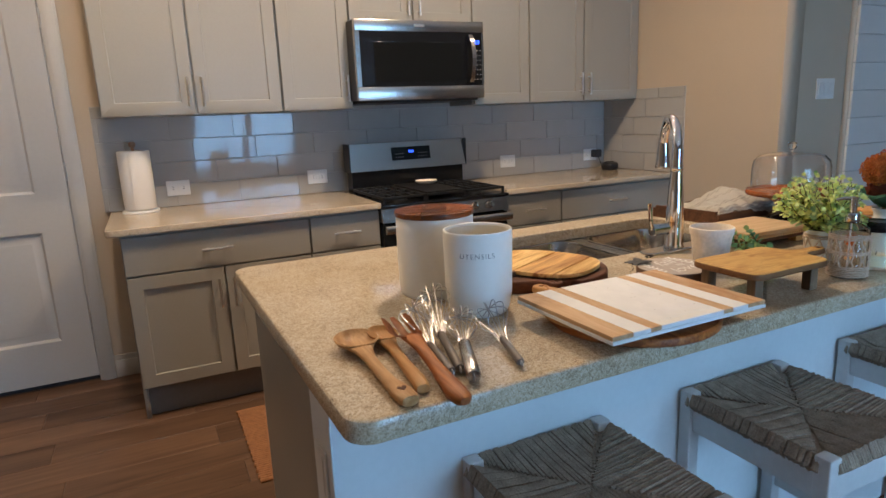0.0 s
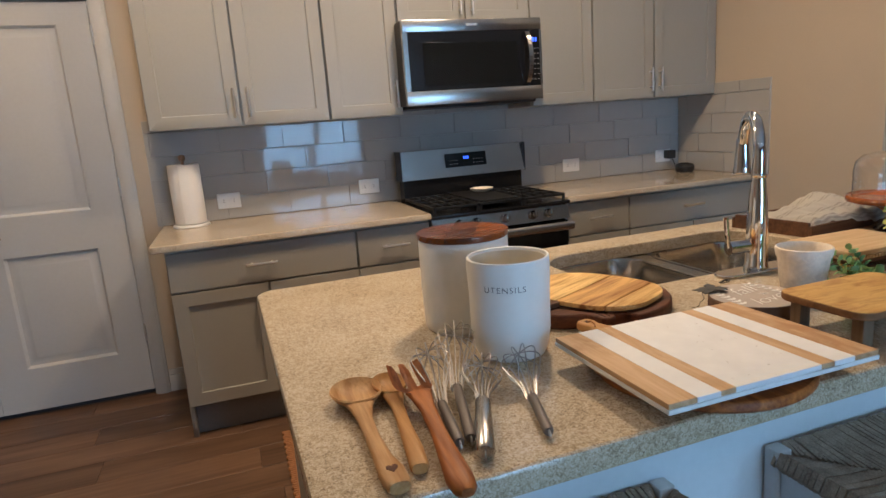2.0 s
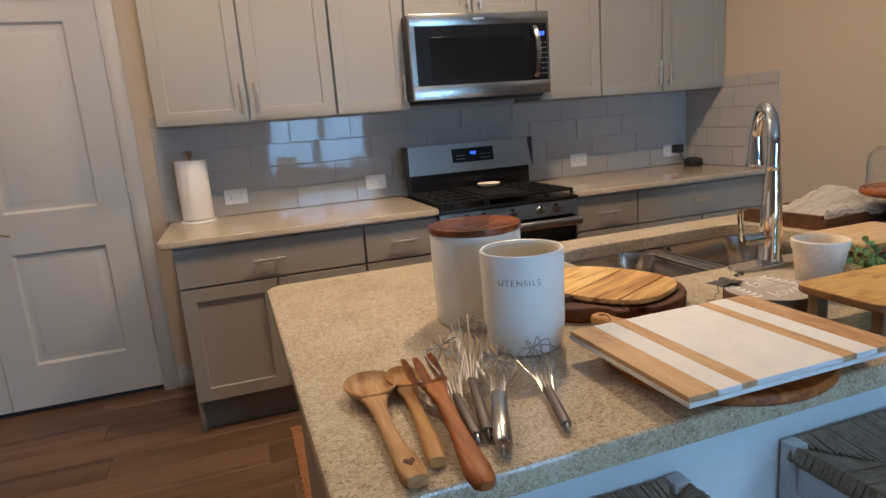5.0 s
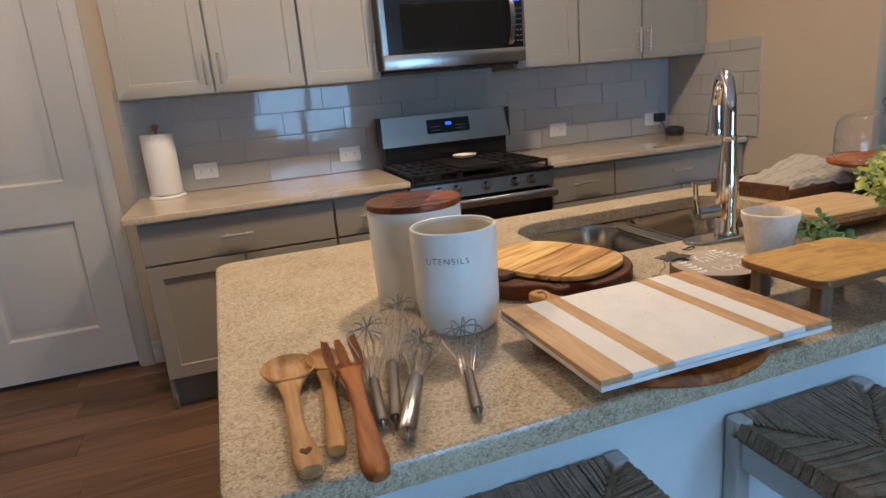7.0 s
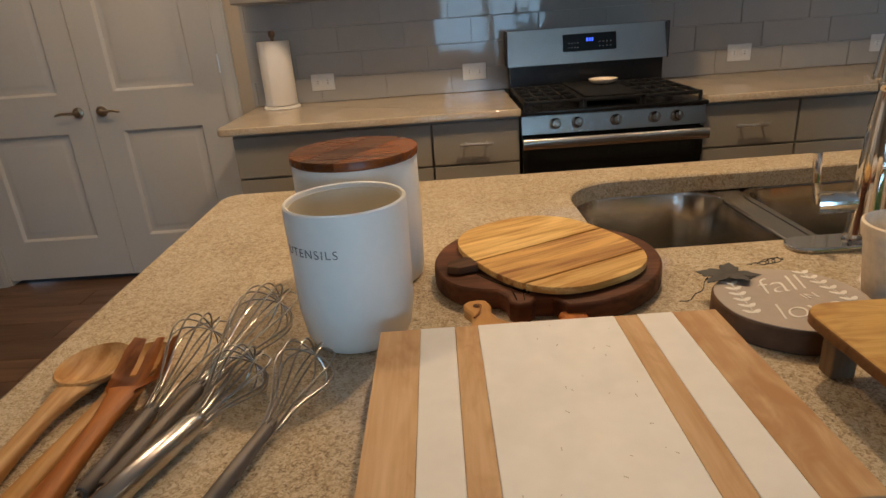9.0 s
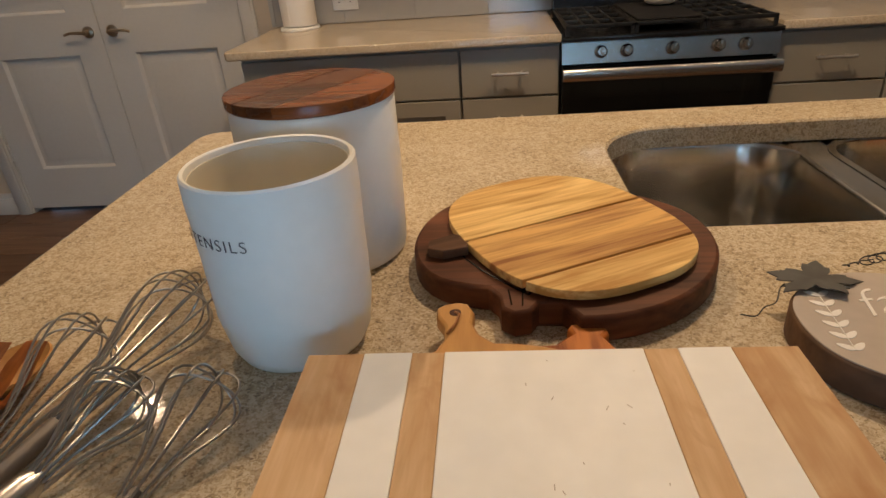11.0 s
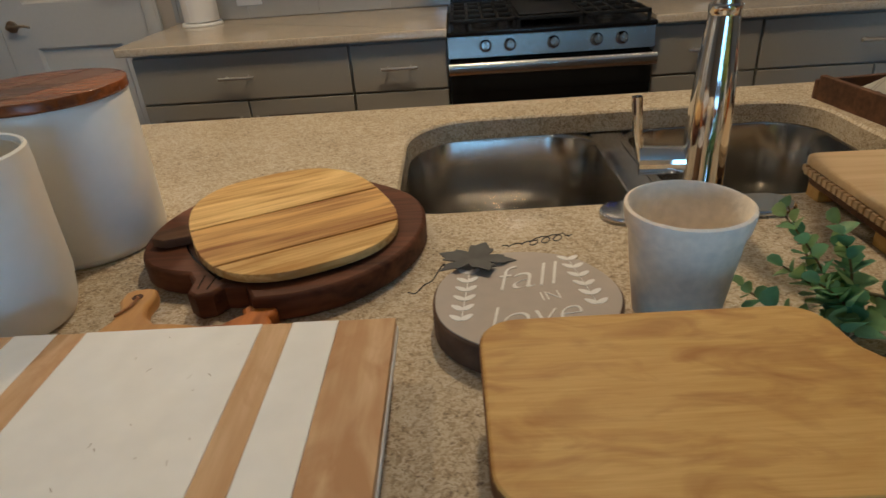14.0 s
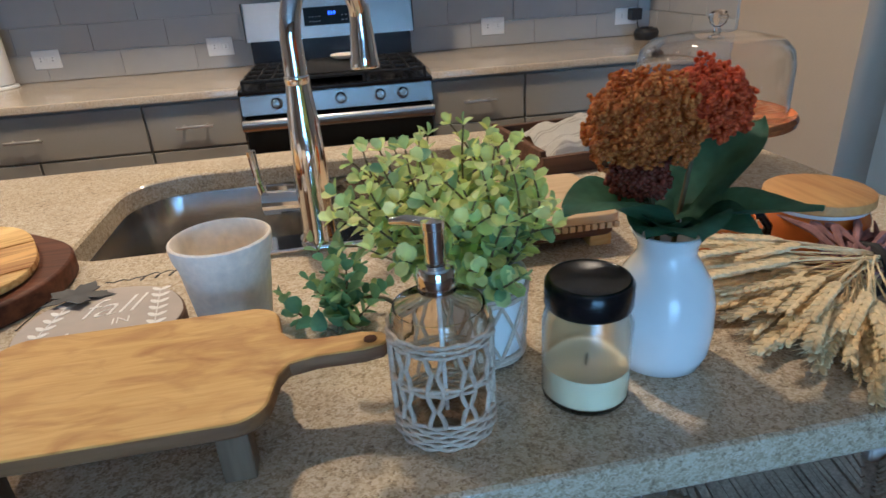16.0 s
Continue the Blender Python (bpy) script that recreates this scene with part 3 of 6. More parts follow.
def leaf_door(name, x0, w, hinge_right):
    """One leaf of the pantry: two moulded panels, lever, hinges."""
    d = thing(name, (x0, BACK + 0.004, 0.030), "white two-panel pantry door, closed, with a lever handle", "door", "pantry doors")
    d["kind"] = "structure"
    h, st = 2.0, 0.143
    b = bmesh.new()
    for a in ((0, st, 0, h), (w - st, w, 0, h), (st, w - st, 0, 0.225), (st, w - st, 0.805, 1.005), (st, w - st, 1.895, h)):
        box(b, a[0], a[1], 0, 0.035, a[2], a[3])
    for z0, z1 in ((0.225, 0.805), (1.005, 1.895)):
        recessed(b, st, w - st, z0, z1, 0, [(0, 0), (0.004, 0.003), (0.012, 0.015), (0.022, 0.016), (0.05, 0.005), (0.056, 0.004)])
    bmesh.ops.remove_doubles(b, verts=b.verts, dist=0.0001)
    part("leaf", b, M["trim"], d, "moulded white panel leaf")
    hx = 0.06 if hinge_right else w - 0.06
    s = 1 if hinge_right else -1
    lv = part("lever_handle", lathe([(0.0, 0), (0.028, 0), (0.028, 0.006), (0.012, 0.012), (0.011, 0.04), (0, 0.042)], 20), M["bronze"], d, "antique nickel lever")
    lv.matrix_local = pose(hx, 0, 0.91, 90)
    tb = tube([(0, 0, 0.036), (s * 0.03, 0.002, 0.04), (s * 0.075, 0.004, 0.038), (s * 0.105, -0.004, 0.036)], [0.008, 0.0075, 0.0065, 0.006], 10)
    part("lever", tb, M["bronze"], lv)
    ex = w + 0.004 if hinge_right else -0.004
    for hz in (0.28, 1.06, 1.80):
        part("hinge", tube([(ex, -0.006, hz), (ex, -0.006, hz + 0.09)], 0.006, 10), M["nickel"], d)


leaf_door("door_1", -1.697, 0.709, False)
leaf_door("door_2", -0.984, 0.707, True)

# ceiling cans
for cx, cy, power in CANS:
    c = thing("recessed_light", (cx, cy, CEIL), "round recessed ceiling light with white trim, switched on", "ceiling light", "recessed lights")
    part("trim_ring", lathe([(0.075, -0.002), (0.095, -0.006), (0.097, 0), (0.075, 0)], 32, wrap=True), M["trim"], c)
    part("lens", lathe([(0.0, -0.004), (0.075, -0.004), (0.075, 0), (0, 0)], 32), M["canlens"], c)

# ---- back run of cabinets ----
FACE, CT = 3.212, 0.910          # door faces, worktop height


def base_cabinet(x0, x1, label, drawers, doors, left_open=False):
    """Body, toe kick, fronts with bar pulls. drawers: (z0, z1) rows; doors: True for a pair below."""
    c = thing("base_cabinet", (x0, FACE, 0), label, "cabinet", "base cabinets")
    w = x1 - x0
    b = bmesh.new()
    box(b, 0, w, 0.022, BACK - FACE, 0.15, 0.8785)
    box(b, 0, 0.02, 0.022, BACK - FACE, 0.0, 0.15)
    part("body", b, M["cab"], c)
    part("toe_kick", boxed(0.02, w, 0.065, 0.08, 0, 0.15), M["kick"], c, "dark grey toe kick board")
    for z0, z1 in drawers:
        hgt = z1 - z0
        d = part("drawer", boxed(0.004, w - 0.004, 0, 0.02, 0, hgt, bev=0.002), M["cab"], c)
        d.location.z = z0
        hd = part("handle", bar_pull(0.137), M["nickel"], d, "brushed nickel bar pull")
        hd.location = (w / 2 + (-0.02 if w > 0.6 else 0), 0, hgt / 2 if hgt < 0.2 else hgt - 0.07)
    if doors:
        z0, z1 = 0.158, 0.684
        half = w / 2
        for i in range(2):
            d = part("door", shaker(half - 0.009, z1 - z0), M["cab"], c)
            d.location = (0.0045 + i * half, 0, z0)
            hd = part("handle", bar_pull(0.137, True), M["nickel"], d, "brushed nickel bar pull")
            hd.location = (half - 0.035 if i == 0 else 0.03, 0, z1 - z0 - 0.12)
    return c


base_cabinet(-0.047, 0.787, "taupe painted base cabinet, one drawer over two shaker doors", [(0.692, 0.866)], True)
base_cabinet(0.789, 1.156, "taupe painted narrow base cabinet with three drawers", [(0.692, 0.866), (0.425, 0.684), (0.158, 0.417)], False)
base_cabinet(1.914, 2.307, "taupe painted base cabinet with three drawers beside the range", [(0.692, 0.866), (0.425, 0.684), (0.158, 0.417)], False)
base_cabinet(2.309, 3.178, "taupe painted wide base cabinet with drawer and doors", [(0.692, 0.866)], True)

WT = [
    slab(rrect(-0.100, 1.158, 3.185, BACK - 0.001, [0.001, 0.001, 0.03, 0.002], 4), CT - 0.031, CT, 0.004),
    slab(rrect(1.912, 3.178, 3.185, BACK - 0.001, 0.002, 4), CT - 0.031, CT, 0.004),
]
for bm_ in WT:
    solo("worktop", bm_, M["stone2"], (0, 0, 0), "polished cream granite worktop on the back cabinets", "worktop", "back worktops")


def wall_cabinet(x0, x1, z0, z1, widths, pulls, label, fy=3.535):
    c = thing("wall_cabinet", (x0, fy, z0), label, "cabinet", "wall cabinets")
    w, h = x1 - x0, z1 - z0
    part("body", boxed(0, w, 0.022, BACK - 0.001 - fy, 0.0, h), M["cab"], c)
    x = 0.0
    for wd, side in zip(widths, pulls):
        d = part("door", shaker(wd - 0.010, h - 0.004), M["cab"], c)
        d.location = (x + 0.005, 0, 0.002)
        hd = part("handle", bar_pull(0.137, True), M["nickel"], d, "brushed nickel bar pull")
        hd.location = (wd - 0.036 if side > 0 else 0.03, 0, 0.105)
        x += wd
    return c


UB, UT = 1.390, 2.455
wall_cabinet(-0.060, 0.780, UB, UT, [0.4190, 0.4210], [1, -1], "taupe painted wall cabinet with two shaker doors")
wall_cabinet(0.782, 1.163, UB, UT, [0.381], [1], "taupe painted wall cabinet with one shaker door")
wall_cabinet(1.165, 1.908, 1.840, UT, [0.3715, 0.3715], [1, -1], "taupe painted short wall cabinet over the microwave")
wall_cabinet(1.910, 2.305, UB, UT, [0.395], [-1], "taupe painted wall cabinet beside the microwave")
wall_cabinet(2.307, 3.178, UB, UT, [0.416, 0.455], [1, -1], "taupe painted wall cabinet with two shaker doors at the corner")

# ---- splashback ----
TF, TP, TW, TH = 3.862, 0.1190, 0.3315, 0.1160   # face, row pitch, tile width, tile height
splash = tagged(part("splashback", boxed(-0.124, 3.175, 3.8685, BACK - 0.0005, CT + 0.001, UB + 0.06), M["grout"]), "grey glazed subway tile splashback in stepped bond", "splashback", kind="structure")
splash2 = tagged(part("splashback_return", boxed(3.1745, 3.1795, 3.112, 3.8615, CT + 0.001, 1.454), M["grout"]), "grey glazed subway tile return on the side wall", "splashback", kind="structure")
tile_cache = {}


def tile_mesh(w, h):
    key = (round(w, 3), round(h, 3))
    if key not in tile_cache:
        bm = bmesh.new()
        e = 0.0013
        loops(bm, [[(x, y, z) for x, z in q] for q, y in (
            (((0, 0), (w, 0), (w, h), (0, h)), 0.006),
            (((0, 0), (w, 0), (w, h), (0, h)), 0.0016),
            (((e, e), (w - e, e), (w - e, h - e), (e, h - e)), 0.0))], False, True)
        bmesh.ops.recalc_face_normals(bm, faces=bm.faces)
        tile_cache[key] = mesh_of("tile", bm, M["tile"], False)
    return tile_cache[key]


# ---- range ----
def kitchen_range():
    r = thing("gas_range", (1.160, 3.184, 0.014), "stainless steel gas range with black cooktop and oven door", "range")
    w, dp = 0.750, 0.60
    part("body", boxed(0.004, w - 0.004, 0.03, dp, 0.03, 0.868), M["black"], r)
    for fx in (0.03, 0.68):
        for fy in (0.06, 0.54):
            part("foot", boxed(fx, fx + 0.03, fy, fy + 0.03, -0.014, 0.0305), M["plastic"], r)
    part("oven_door", boxed(0.003, w - 0.003, 0.0, 0.045, 0.21, 0.778, bev=0.006), M["dglass"], r, "black glass oven door")
    part("oven_window_trim", boxed(0.003, w - 0.003, -0.003, 0.0, 0.66, 0.779, bev=0.001), M["dglass"], r)
    part("drawer", boxed(0.003, w - 0.003, 0.002, 0.045, 0.05, 0.2, bev=0.004), M["steel"], r)
    hb = bmesh.new()
    loops(hb, [[(x, -0.049 + 0.013 * math.cos(2 * math.pi * k / 16), 0.757 + 0.023 * math.sin(2 * math.pi * k / 16)) for k in range(16)] for x in (0.0, w)], True, True)
    bmesh.ops.recalc_face_normals(hb, faces=hb.faces)
    for x in (0.03, w - 0.06):
        box(hb, x, x + 0.03, -0.04, 0.002, 0.745, 0.77, 0.003)
    part("oven_handle", hb, M["steel"], r, "broad stainless oven handle")
    cp = bmesh.new()
    loops(cp, [[(x, -0.012, 0.79), (x, 0.05, 0.79), (x, 0.05, 0.868), (x, 0.006, 0.868)] for x in (0.0, w)], True, True)
    bmesh.ops.recalc_face_normals(cp, faces=cp.faces)
    part("control_panel", cp, M["steel"], r)
    for kx in (0.137, 0.227, 0.385, 0.541, 0.632):
        kb = lathe([(0, 0.0), (0.021, 0.0), (0.0225, 0.004), (0.0215, 0.006), (0.0185, 0.008), (0.017, 0.026), (0.014, 0.03), (0, 0.03)], 24)
        box(kb, -0.0045, 0.0045, -0.016, 0.016, 0.026, 0.036, 0.002)
        k = part("knob", kb, M["sinkst"], r, "stainless control knob")
        k.matrix_local = pose(kx, -0.006, 0.828, 90 - 11)
    top = boxed(-0.003, w + 0.003, -0.02, 0.53, 0.866, 0.884, bev=0.005)
    part("cooktop", top, M["black"], r, "black enamel cooktop")
    for i in range(5):
        bx, by = ((0.14, 0.12), (0.14, 0.40), (0.372, 0.26), (0.604, 0.12), (0.604, 0.40))[i]
        part("burner", lathe([(0, 0.884), (0.05, 0.884), (0.048, 0.893), (0.036, 0.894), (0.034, 0.901), (0, 0.902)], 24, cx=bx, cy=by), M["iron"], r)
    for gx0, gx1 in ((0.012, 0.25), (0.253, 0.491), (0.494, 0.732)):
        g = bmesh.new()
        for yy in (0.0, 0.13, 0.26, 0.39, 0.505):
            box(g, gx0, gx1, yy, yy + 0.011, 0.908, 0.922, 0.002)
        for k in range(5):
            xx = gx0 + (gx1 - gx0 - 0.011) * k / 4
            box(g, xx, xx + 0.011, 0.0, 0.516, 0.906, 0.92, 0.002)
        for xx in (gx0, gx1 - 0.012):
            for yy in (0.0, 0.504):
                box(g, xx, xx + 0.012, yy, yy + 0.012, 0.884, 0.91)
        part("grate", g, M["iron"], r, "black cast iron grate")
    part("griddle", boxed(0.262, 0.482, 0.02, 0.5, 0.9225, 0.928, bev=0.003), M["iron"], r, "flat cast iron griddle")
    bg = bmesh.new()
    loops(bg, [[(x, 0.485, 1.018), (x, 0.60, 1.018), (x, 0.60, 1.176), (x, 0.515, 1.176)] for x in (0.0, w)], True, True)
    bmesh.ops.recalc_face_normals(bg, faces=bg.faces)
    part("backguard", bg, M["steel"], r, "stainless backguard with a clock")
    part("backguard_base", boxed(0.012, w - 0.012, 0.51, 0.60, 0.884, 1.0175), M["black"], r)
    part("end_cap", boxed(-0.004, 0.0, 0.484, 0.60, 1.016, 1.178), M["plastic"], r)
    part("end_cap", boxed(w, w + 0.004, 0.484, 0.60, 1.016, 1.178), M["plastic"], r)
    tilt = pose(0, 0.4853, 1.018, -10.7)
    dsp = part("display", boxed(0.262, 0.512, -0.004, 0.0, 0.052, 0.130, bev=0.001), M["dglass"], r)
    dsp.matrix_local = tilt
    db = bmesh.new()
    for x in (0.372, 0.384, 0.396):
        box(db, x, x + 0.007, -0.0052, -0.0042, 0.094, 0.109)
    part("digits", db, M["digit"], dsp, "blue lit clock digits")
    kb = bmesh.new()
    for ix in range(4):
        for iz in range(2):
            for x in (0.285 + ix * 0.014, 0.43 + ix * 0.017):
                box(kb, x, x + 0.008, -0.0050, -0.0042, 0.068 + iz * 0.02, 0.071 + iz * 0.02)
    tagged(part("button_marks", kb, M["greypaint"], dsp), kind="stuff")


kitchen_range()
rest = solo("spoon_rest", lathe([(0, 0.004), (0.045, 0.004), (0.062, 0.014), (0.066, 0.022), (0.063, 0.022), (0.058, 0.015), (0.043, 0.007), (0, 0.007)], 32), M["plaster"], (1.583, 3.56, 0.9425), "round cream ceramic spoon rest on the cooktop", "spoon rest")


def microwave():
    m = thing("microwave_oven", (1.146, 3.394, 1.426), "stainless over-range microwave with black glass door", "microwave")
    w, h = 0.756, 0.411
    part("body", boxed(0.002, w - 0.002, 0.03, 0.52, 0.004, h), M["plastic"], m)
    part("vent_base", boxed(0.02, w - 0.02, 0.05, 0.5, -0.012, 0.004), M["plastic"], m)
    fr = bmesh.new()
    box(fr, 0, w, 0, 0.03, 0.0, 0.07, 0.003)
    box(fr, 0, w, 0, 0.03, 0.352, h, 0.003)
    box(fr, 0, 0.024, 0, 0.03, 0.07, 0.352)
    box(fr, w - 0.012, w, 0, 0.03, 0.07, 0.352)
    part("front_frame", fr, M["steel"], m, "brushed stainless front frame")
    part("door_glass", boxed(0.024, 0.648, 0.003, 0.03, 0.07, 0.352, bev=0.001), M["black"], m, "black glass door")
    part("window", boxed(0.1, 0.615, 0.0005, 0.003, 0.095, 0.30, bev=0.001), M["dglass"], m, "dark tinted window")
    part("control_panel", boxed(0.65, w - 0.012, 0.003, 0.03, 0.07, 0.352, bev=0.001), M["black"], m)
    hp = [(0.668, -0.008 - 0.042 * math.sin(math.pi * i / 12) ** 0.7, 0.085 + 0.255 * i / 12) for i in range(13)]
    hb = bmesh.new()
    rings = []
    for x, y, z in hp:
        rings.append([(x - 0.014, y + 0.006, z), (x - 0.012, y - 0.004, z), (x + 0.012, y - 0.004, z), (x + 0.014, y + 0.006, z)])
    loops(hb, rings, True, True)
    bmesh.ops.recalc_face_normals(hb, faces=hb.faces)
    part("handle", hb, M["steel"], m, "bowed stainless handle")
    db = bmesh.new()
    for x in (0.692, 0.704, 0.72):
        box(db, x, x + 0.008, 0.0012, 0.0026, 0.292, 0.312)
    part("digits", db, M["digit"], m, "blue lit clock digits")
    kb = bmesh.new()
    for ix in range(3):
        for iz in range(7):
            box(kb, 0.69 + ix * 0.02, 0.70 + ix * 0.02, 0.0018, 0.0028, 0.1 + iz * 0.026, 0.103 + iz * 0.026)
    tagged(part("button_marks", kb, M["greypaint"], m), kind="stuff")
    part("badge", boxed(0.335, 0.395, -0.001, 0.0, 0.377, 0.389), M["nickel"], m)


microwave()

# ---- small things on the back run ----
for ox in (0.242, 1.010, 2.334, 3.040):
    o = thing("wall_outlet", (ox, 3.862, 1.009), "white duplex wall outlet in the tiled splashback", "outlet", "wall outlets")
    part("plate", boxed(-0.059, 0.059, -0.006, 0, -0.041, 0.041, bev=0.0025), M["white"], o)
    for s in (-1, 1):
        rc = part("receptacle", boxed(s * 0.026 - 0.017, s * 0.026 + 0.017, -0.0085, -0.006, -0.016, 0.016, bev=0.003), M["white"], o)
        sb = bmesh.new()
        for a in (-0.006, 0.006):
            box(sb, s * 0.026 - 0.004, s * 0.026 + 0.004, -0.0092, -0.0084, a - 0.0013, a + 0.0013)
        part("slots", sb, M["plastic"], rc)
    part("screw", lathe([(0, 0), (0.003, 0), (0.003, 0.001), (0, 0.001)], 10), M["nickel"], o).matrix_local = pose(0, -0.0065, 0, 90)
plug = thing("power_adapter", (3.072, 3.8535, 1.015), "black power adapter plugged into the outlet", "adapter")
part("adapter_body", boxed(-0.028, 0.028, -0.055, 0, -0.025, 0.03, bev=0.005), M["plastic"], plug)
part("cord", tube([(0, -0.05, -0.02), (0.0, -0.075, -0.06), (0.02, -0.08, -0.1), (0.04, -0.1, -0.104)], 0.0025, 6), M["plastic"], plug)
spk = thing("smart_speaker", (3.06, 3.665, CT), "small black electronic device on the worktop", "speaker")
part("speaker_body", lathe([(0, 0), (0.05, 0), (0.058, 0.01), (0.06, 0.035), (0.05, 0.05), (0.03, 0.055), (0, 0.056)], 32), M["plastic"], spk)
part("speaker_top", lathe([(0, 0.0562), (0.03, 0.0562), (0.028, 0.058), (0, 0.058)], 24), M["black"], spk)

pt = thing("paper_towel_holder", (0.048, 3.750, CT), "white paper towel roll on an upright holder", "paper towel")
part("base", lathe([(0, 0), (0.088, 0), (0.09, 0.004), (0.086, 0.014), (0.02, 0.016), (0, 0.016)], 40), M["white"], pt, "round white holder base")
rb = lathe([(0.02, 0.018), (0.074, 0.018), (0.0765, 0.024), (0.0768, 0.19), (0.0765, 0.308), (0.074, 0.314), (0.02, 0.314)], 48, wrap=True, wobble=0.006)
roll = part("paper_roll", rb, M["paper"], pt, "white paper roll")
part("loose_edge", tube([(-0.022, -0.0755, 0.02), (-0.022, -0.0757, 0.16), (-0.021, -0.0755, 0.312)], 0.0012, 5), M["paper"], roll)
part("post", lathe([(0, 0.016), (0.008, 0.016), (0.008, 0.33), (0.014, 0.335), (0.017, 0.348), (0.012, 0.36), (0, 0.362)], 20), M["brass"], pt, "wooden knob on the post")

# ---- island ----
IX0, IX1, IY0, IY1, IZ = 0.243, 2.325, 1.058, 2.172, 0.914
ISLE = (0.090, -0.052, 1.0)      # the island stands a degree out of square with the wall
SX0, SX1, SY0, SY1 = 1.050, 1.812, 1.630, 2.050


def island_top():
    bm = bmesh.new()
    out = rrect(IX0, IX1, IY0, IY1, [0.12, 0.05, 0.045, 0.05], 8)
    hole = rrect(SX0, SX1, SY0, SY1, [0.09, 0.13, 0.06, 0.06], 8)
    zs = [(inset(out, 0.006), IZ - 0.04), (inset(out, 0.001), IZ - 0.037), (out, IZ - 0.034), (out, IZ - 0.006), (inset(out, 0.0018), IZ - 0.0018), (inset(out, 0.006), IZ)]
    vo = loops(bm, [[(x, y, z) for x, y in r] for r, z in zs])
    hz = [(inset(hole, -0.004), IZ), (hole, IZ - 0.004), (hole, IZ - 0.04)]
    vi = loops(bm, [[(x, y, z) for x, y in r] for r, z in hz])
    bm.edges.ensure_lookup_table()

    def ring_edges(vs):
        return [bm.edges.get((vs[i], vs[(i + 1) % len(vs)])) for i in range(len(vs))]
    bmesh.ops.triangle_fill(bm, use_beauty=True, use_dissolve=False, edges=ring_edges(vo[-1]) + ring_edges(vi[0]))
    bmesh.ops.triangle_fill(bm, use_beauty=True, use_dissolve=False, edges=ring_edges(vo[0]) + ring_edges(vi[-1]))
    bmesh.ops.recalc_face_normals(bm, faces=bm.faces)
    return bm


itop = solo("island_worktop", island_top(), M["stone"], (ISLE[0], ISLE[1], 0), "speckled cream granite island worktop with a sink cutout", "worktop", turn=ISLE[2])
for p in itop.data.polygons:
    if abs(p.normal.z) > 0.9999:
        p.use_smooth = False

isl = thing("kitchen_island", (ISLE[0], ISLE[1], 0), "kitchen island with grey cabinet end and white painted seating side", "island", turn=ISLE[2])
part("seating_panel", boxed(0.28, 2.26, 1.312, 1.446, 0.0, 0.873), M["panel"], isl, "white painted seating side panel")
part("top_trim", boxed(0.276, 2.264, 1.306, 1.3115, 0.79, 0.873, bev=0.001), M["panel"], isl)
part("base_trim", boxed(0.276, 2.264, 1.302, 1.3115, 0.0, 0.12, bev=0.003), M["panel"], isl)
eb = bmesh.new()
box(eb, 0.276, 0.2795, 1.3116, 1.446, 0, 0.873)
part("end_trim", eb, M["panel"], isl, "white end trim of the half wall")
part("cabinet_end", boxed(0.288, 0.308, 1.4465, 2.135, 0.0, 0.873, bev=0.001), M["cab"], isl, "grey cabinet end panel")
part("cabinet_end", boxed(2.235, 2.255, 1.4465, 2.135, 0.0, 0.873, bev=0.001), M["cab"], isl, "grey cabinet end panel")
part("cabinet_back_rail", boxed(0.309, 2.234, 2.09, 2.11, 0.1, 0.873), M["cab"], isl)
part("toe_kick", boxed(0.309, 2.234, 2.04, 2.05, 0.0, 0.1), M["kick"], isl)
for i in range(4):
    d = part("door", moved(shaker(0.474, 0.74), Matrix.Rotation(math.pi, 4, "Z")), M["cab"], isl)
    d.location = (0.312 + 0.48 * i + 0.477, 2.133, 0.115)
io = part("outlet_plate", boxed(0.271, 0.2758, 1.345, 1.415, 0.60, 0.715, bev=0.001), M["white"], isl, "white outlet on the island end")
part("receptacle", boxed(0.2695, 0.2712, 1.363, 1.397, 0.615, 0.70, bev=0.001), M["white"], io)


def sink():
    s = thing("double_sink", (ISLE[0], ISLE[1], 0.873), "undermount stainless steel double bowl sink", "sink", turn=ISLE[2])
    for (x0, x1) in ((SX0 - 0.006, 1.402), (1.456, SX1 + 0.006)):
        bm = bmesh.new()
        rings = []
        for d, z, r in ((-0.012, 0.0, 0.1), (0.0, 0.0, 0.09), (0.003, -0.006, 0.09), (0.006, -0.15, 0.085), (0.012, -0.185, 0.08), (0.035, -0.2, 0.07), (0.12, -0.203, 0.03)):
            rings.append([(x, y, z) for x, y in rrect(x0 + d, x1 - d, SY0 - 0.006 + d, SY1 + 0.006 - d, r, 8)])
        loops(bm, rings, False, True)
        b = part("bowl", bm, M["sinkst"], s, "brushed stainless bowl")
        cx, cy = (x0 + x1) / 2, SY0 + 0.24
        part("drain", lathe([(0.0, -0.2022), (0.032, -0.2022), (0.043, -0.199), (0.045, -0.2025), (0.03, -0.2027), (0, -0.2027)], 28, cx=cx, cy=cy), M["chrome"], b)
    part("divider", boxed(1.396, 1.462, SY0 - 0.012, SY1 + 0.012, -0.010, -0.0012, bev=0.004), M["steel"], s, "flat steel divider")


sink()


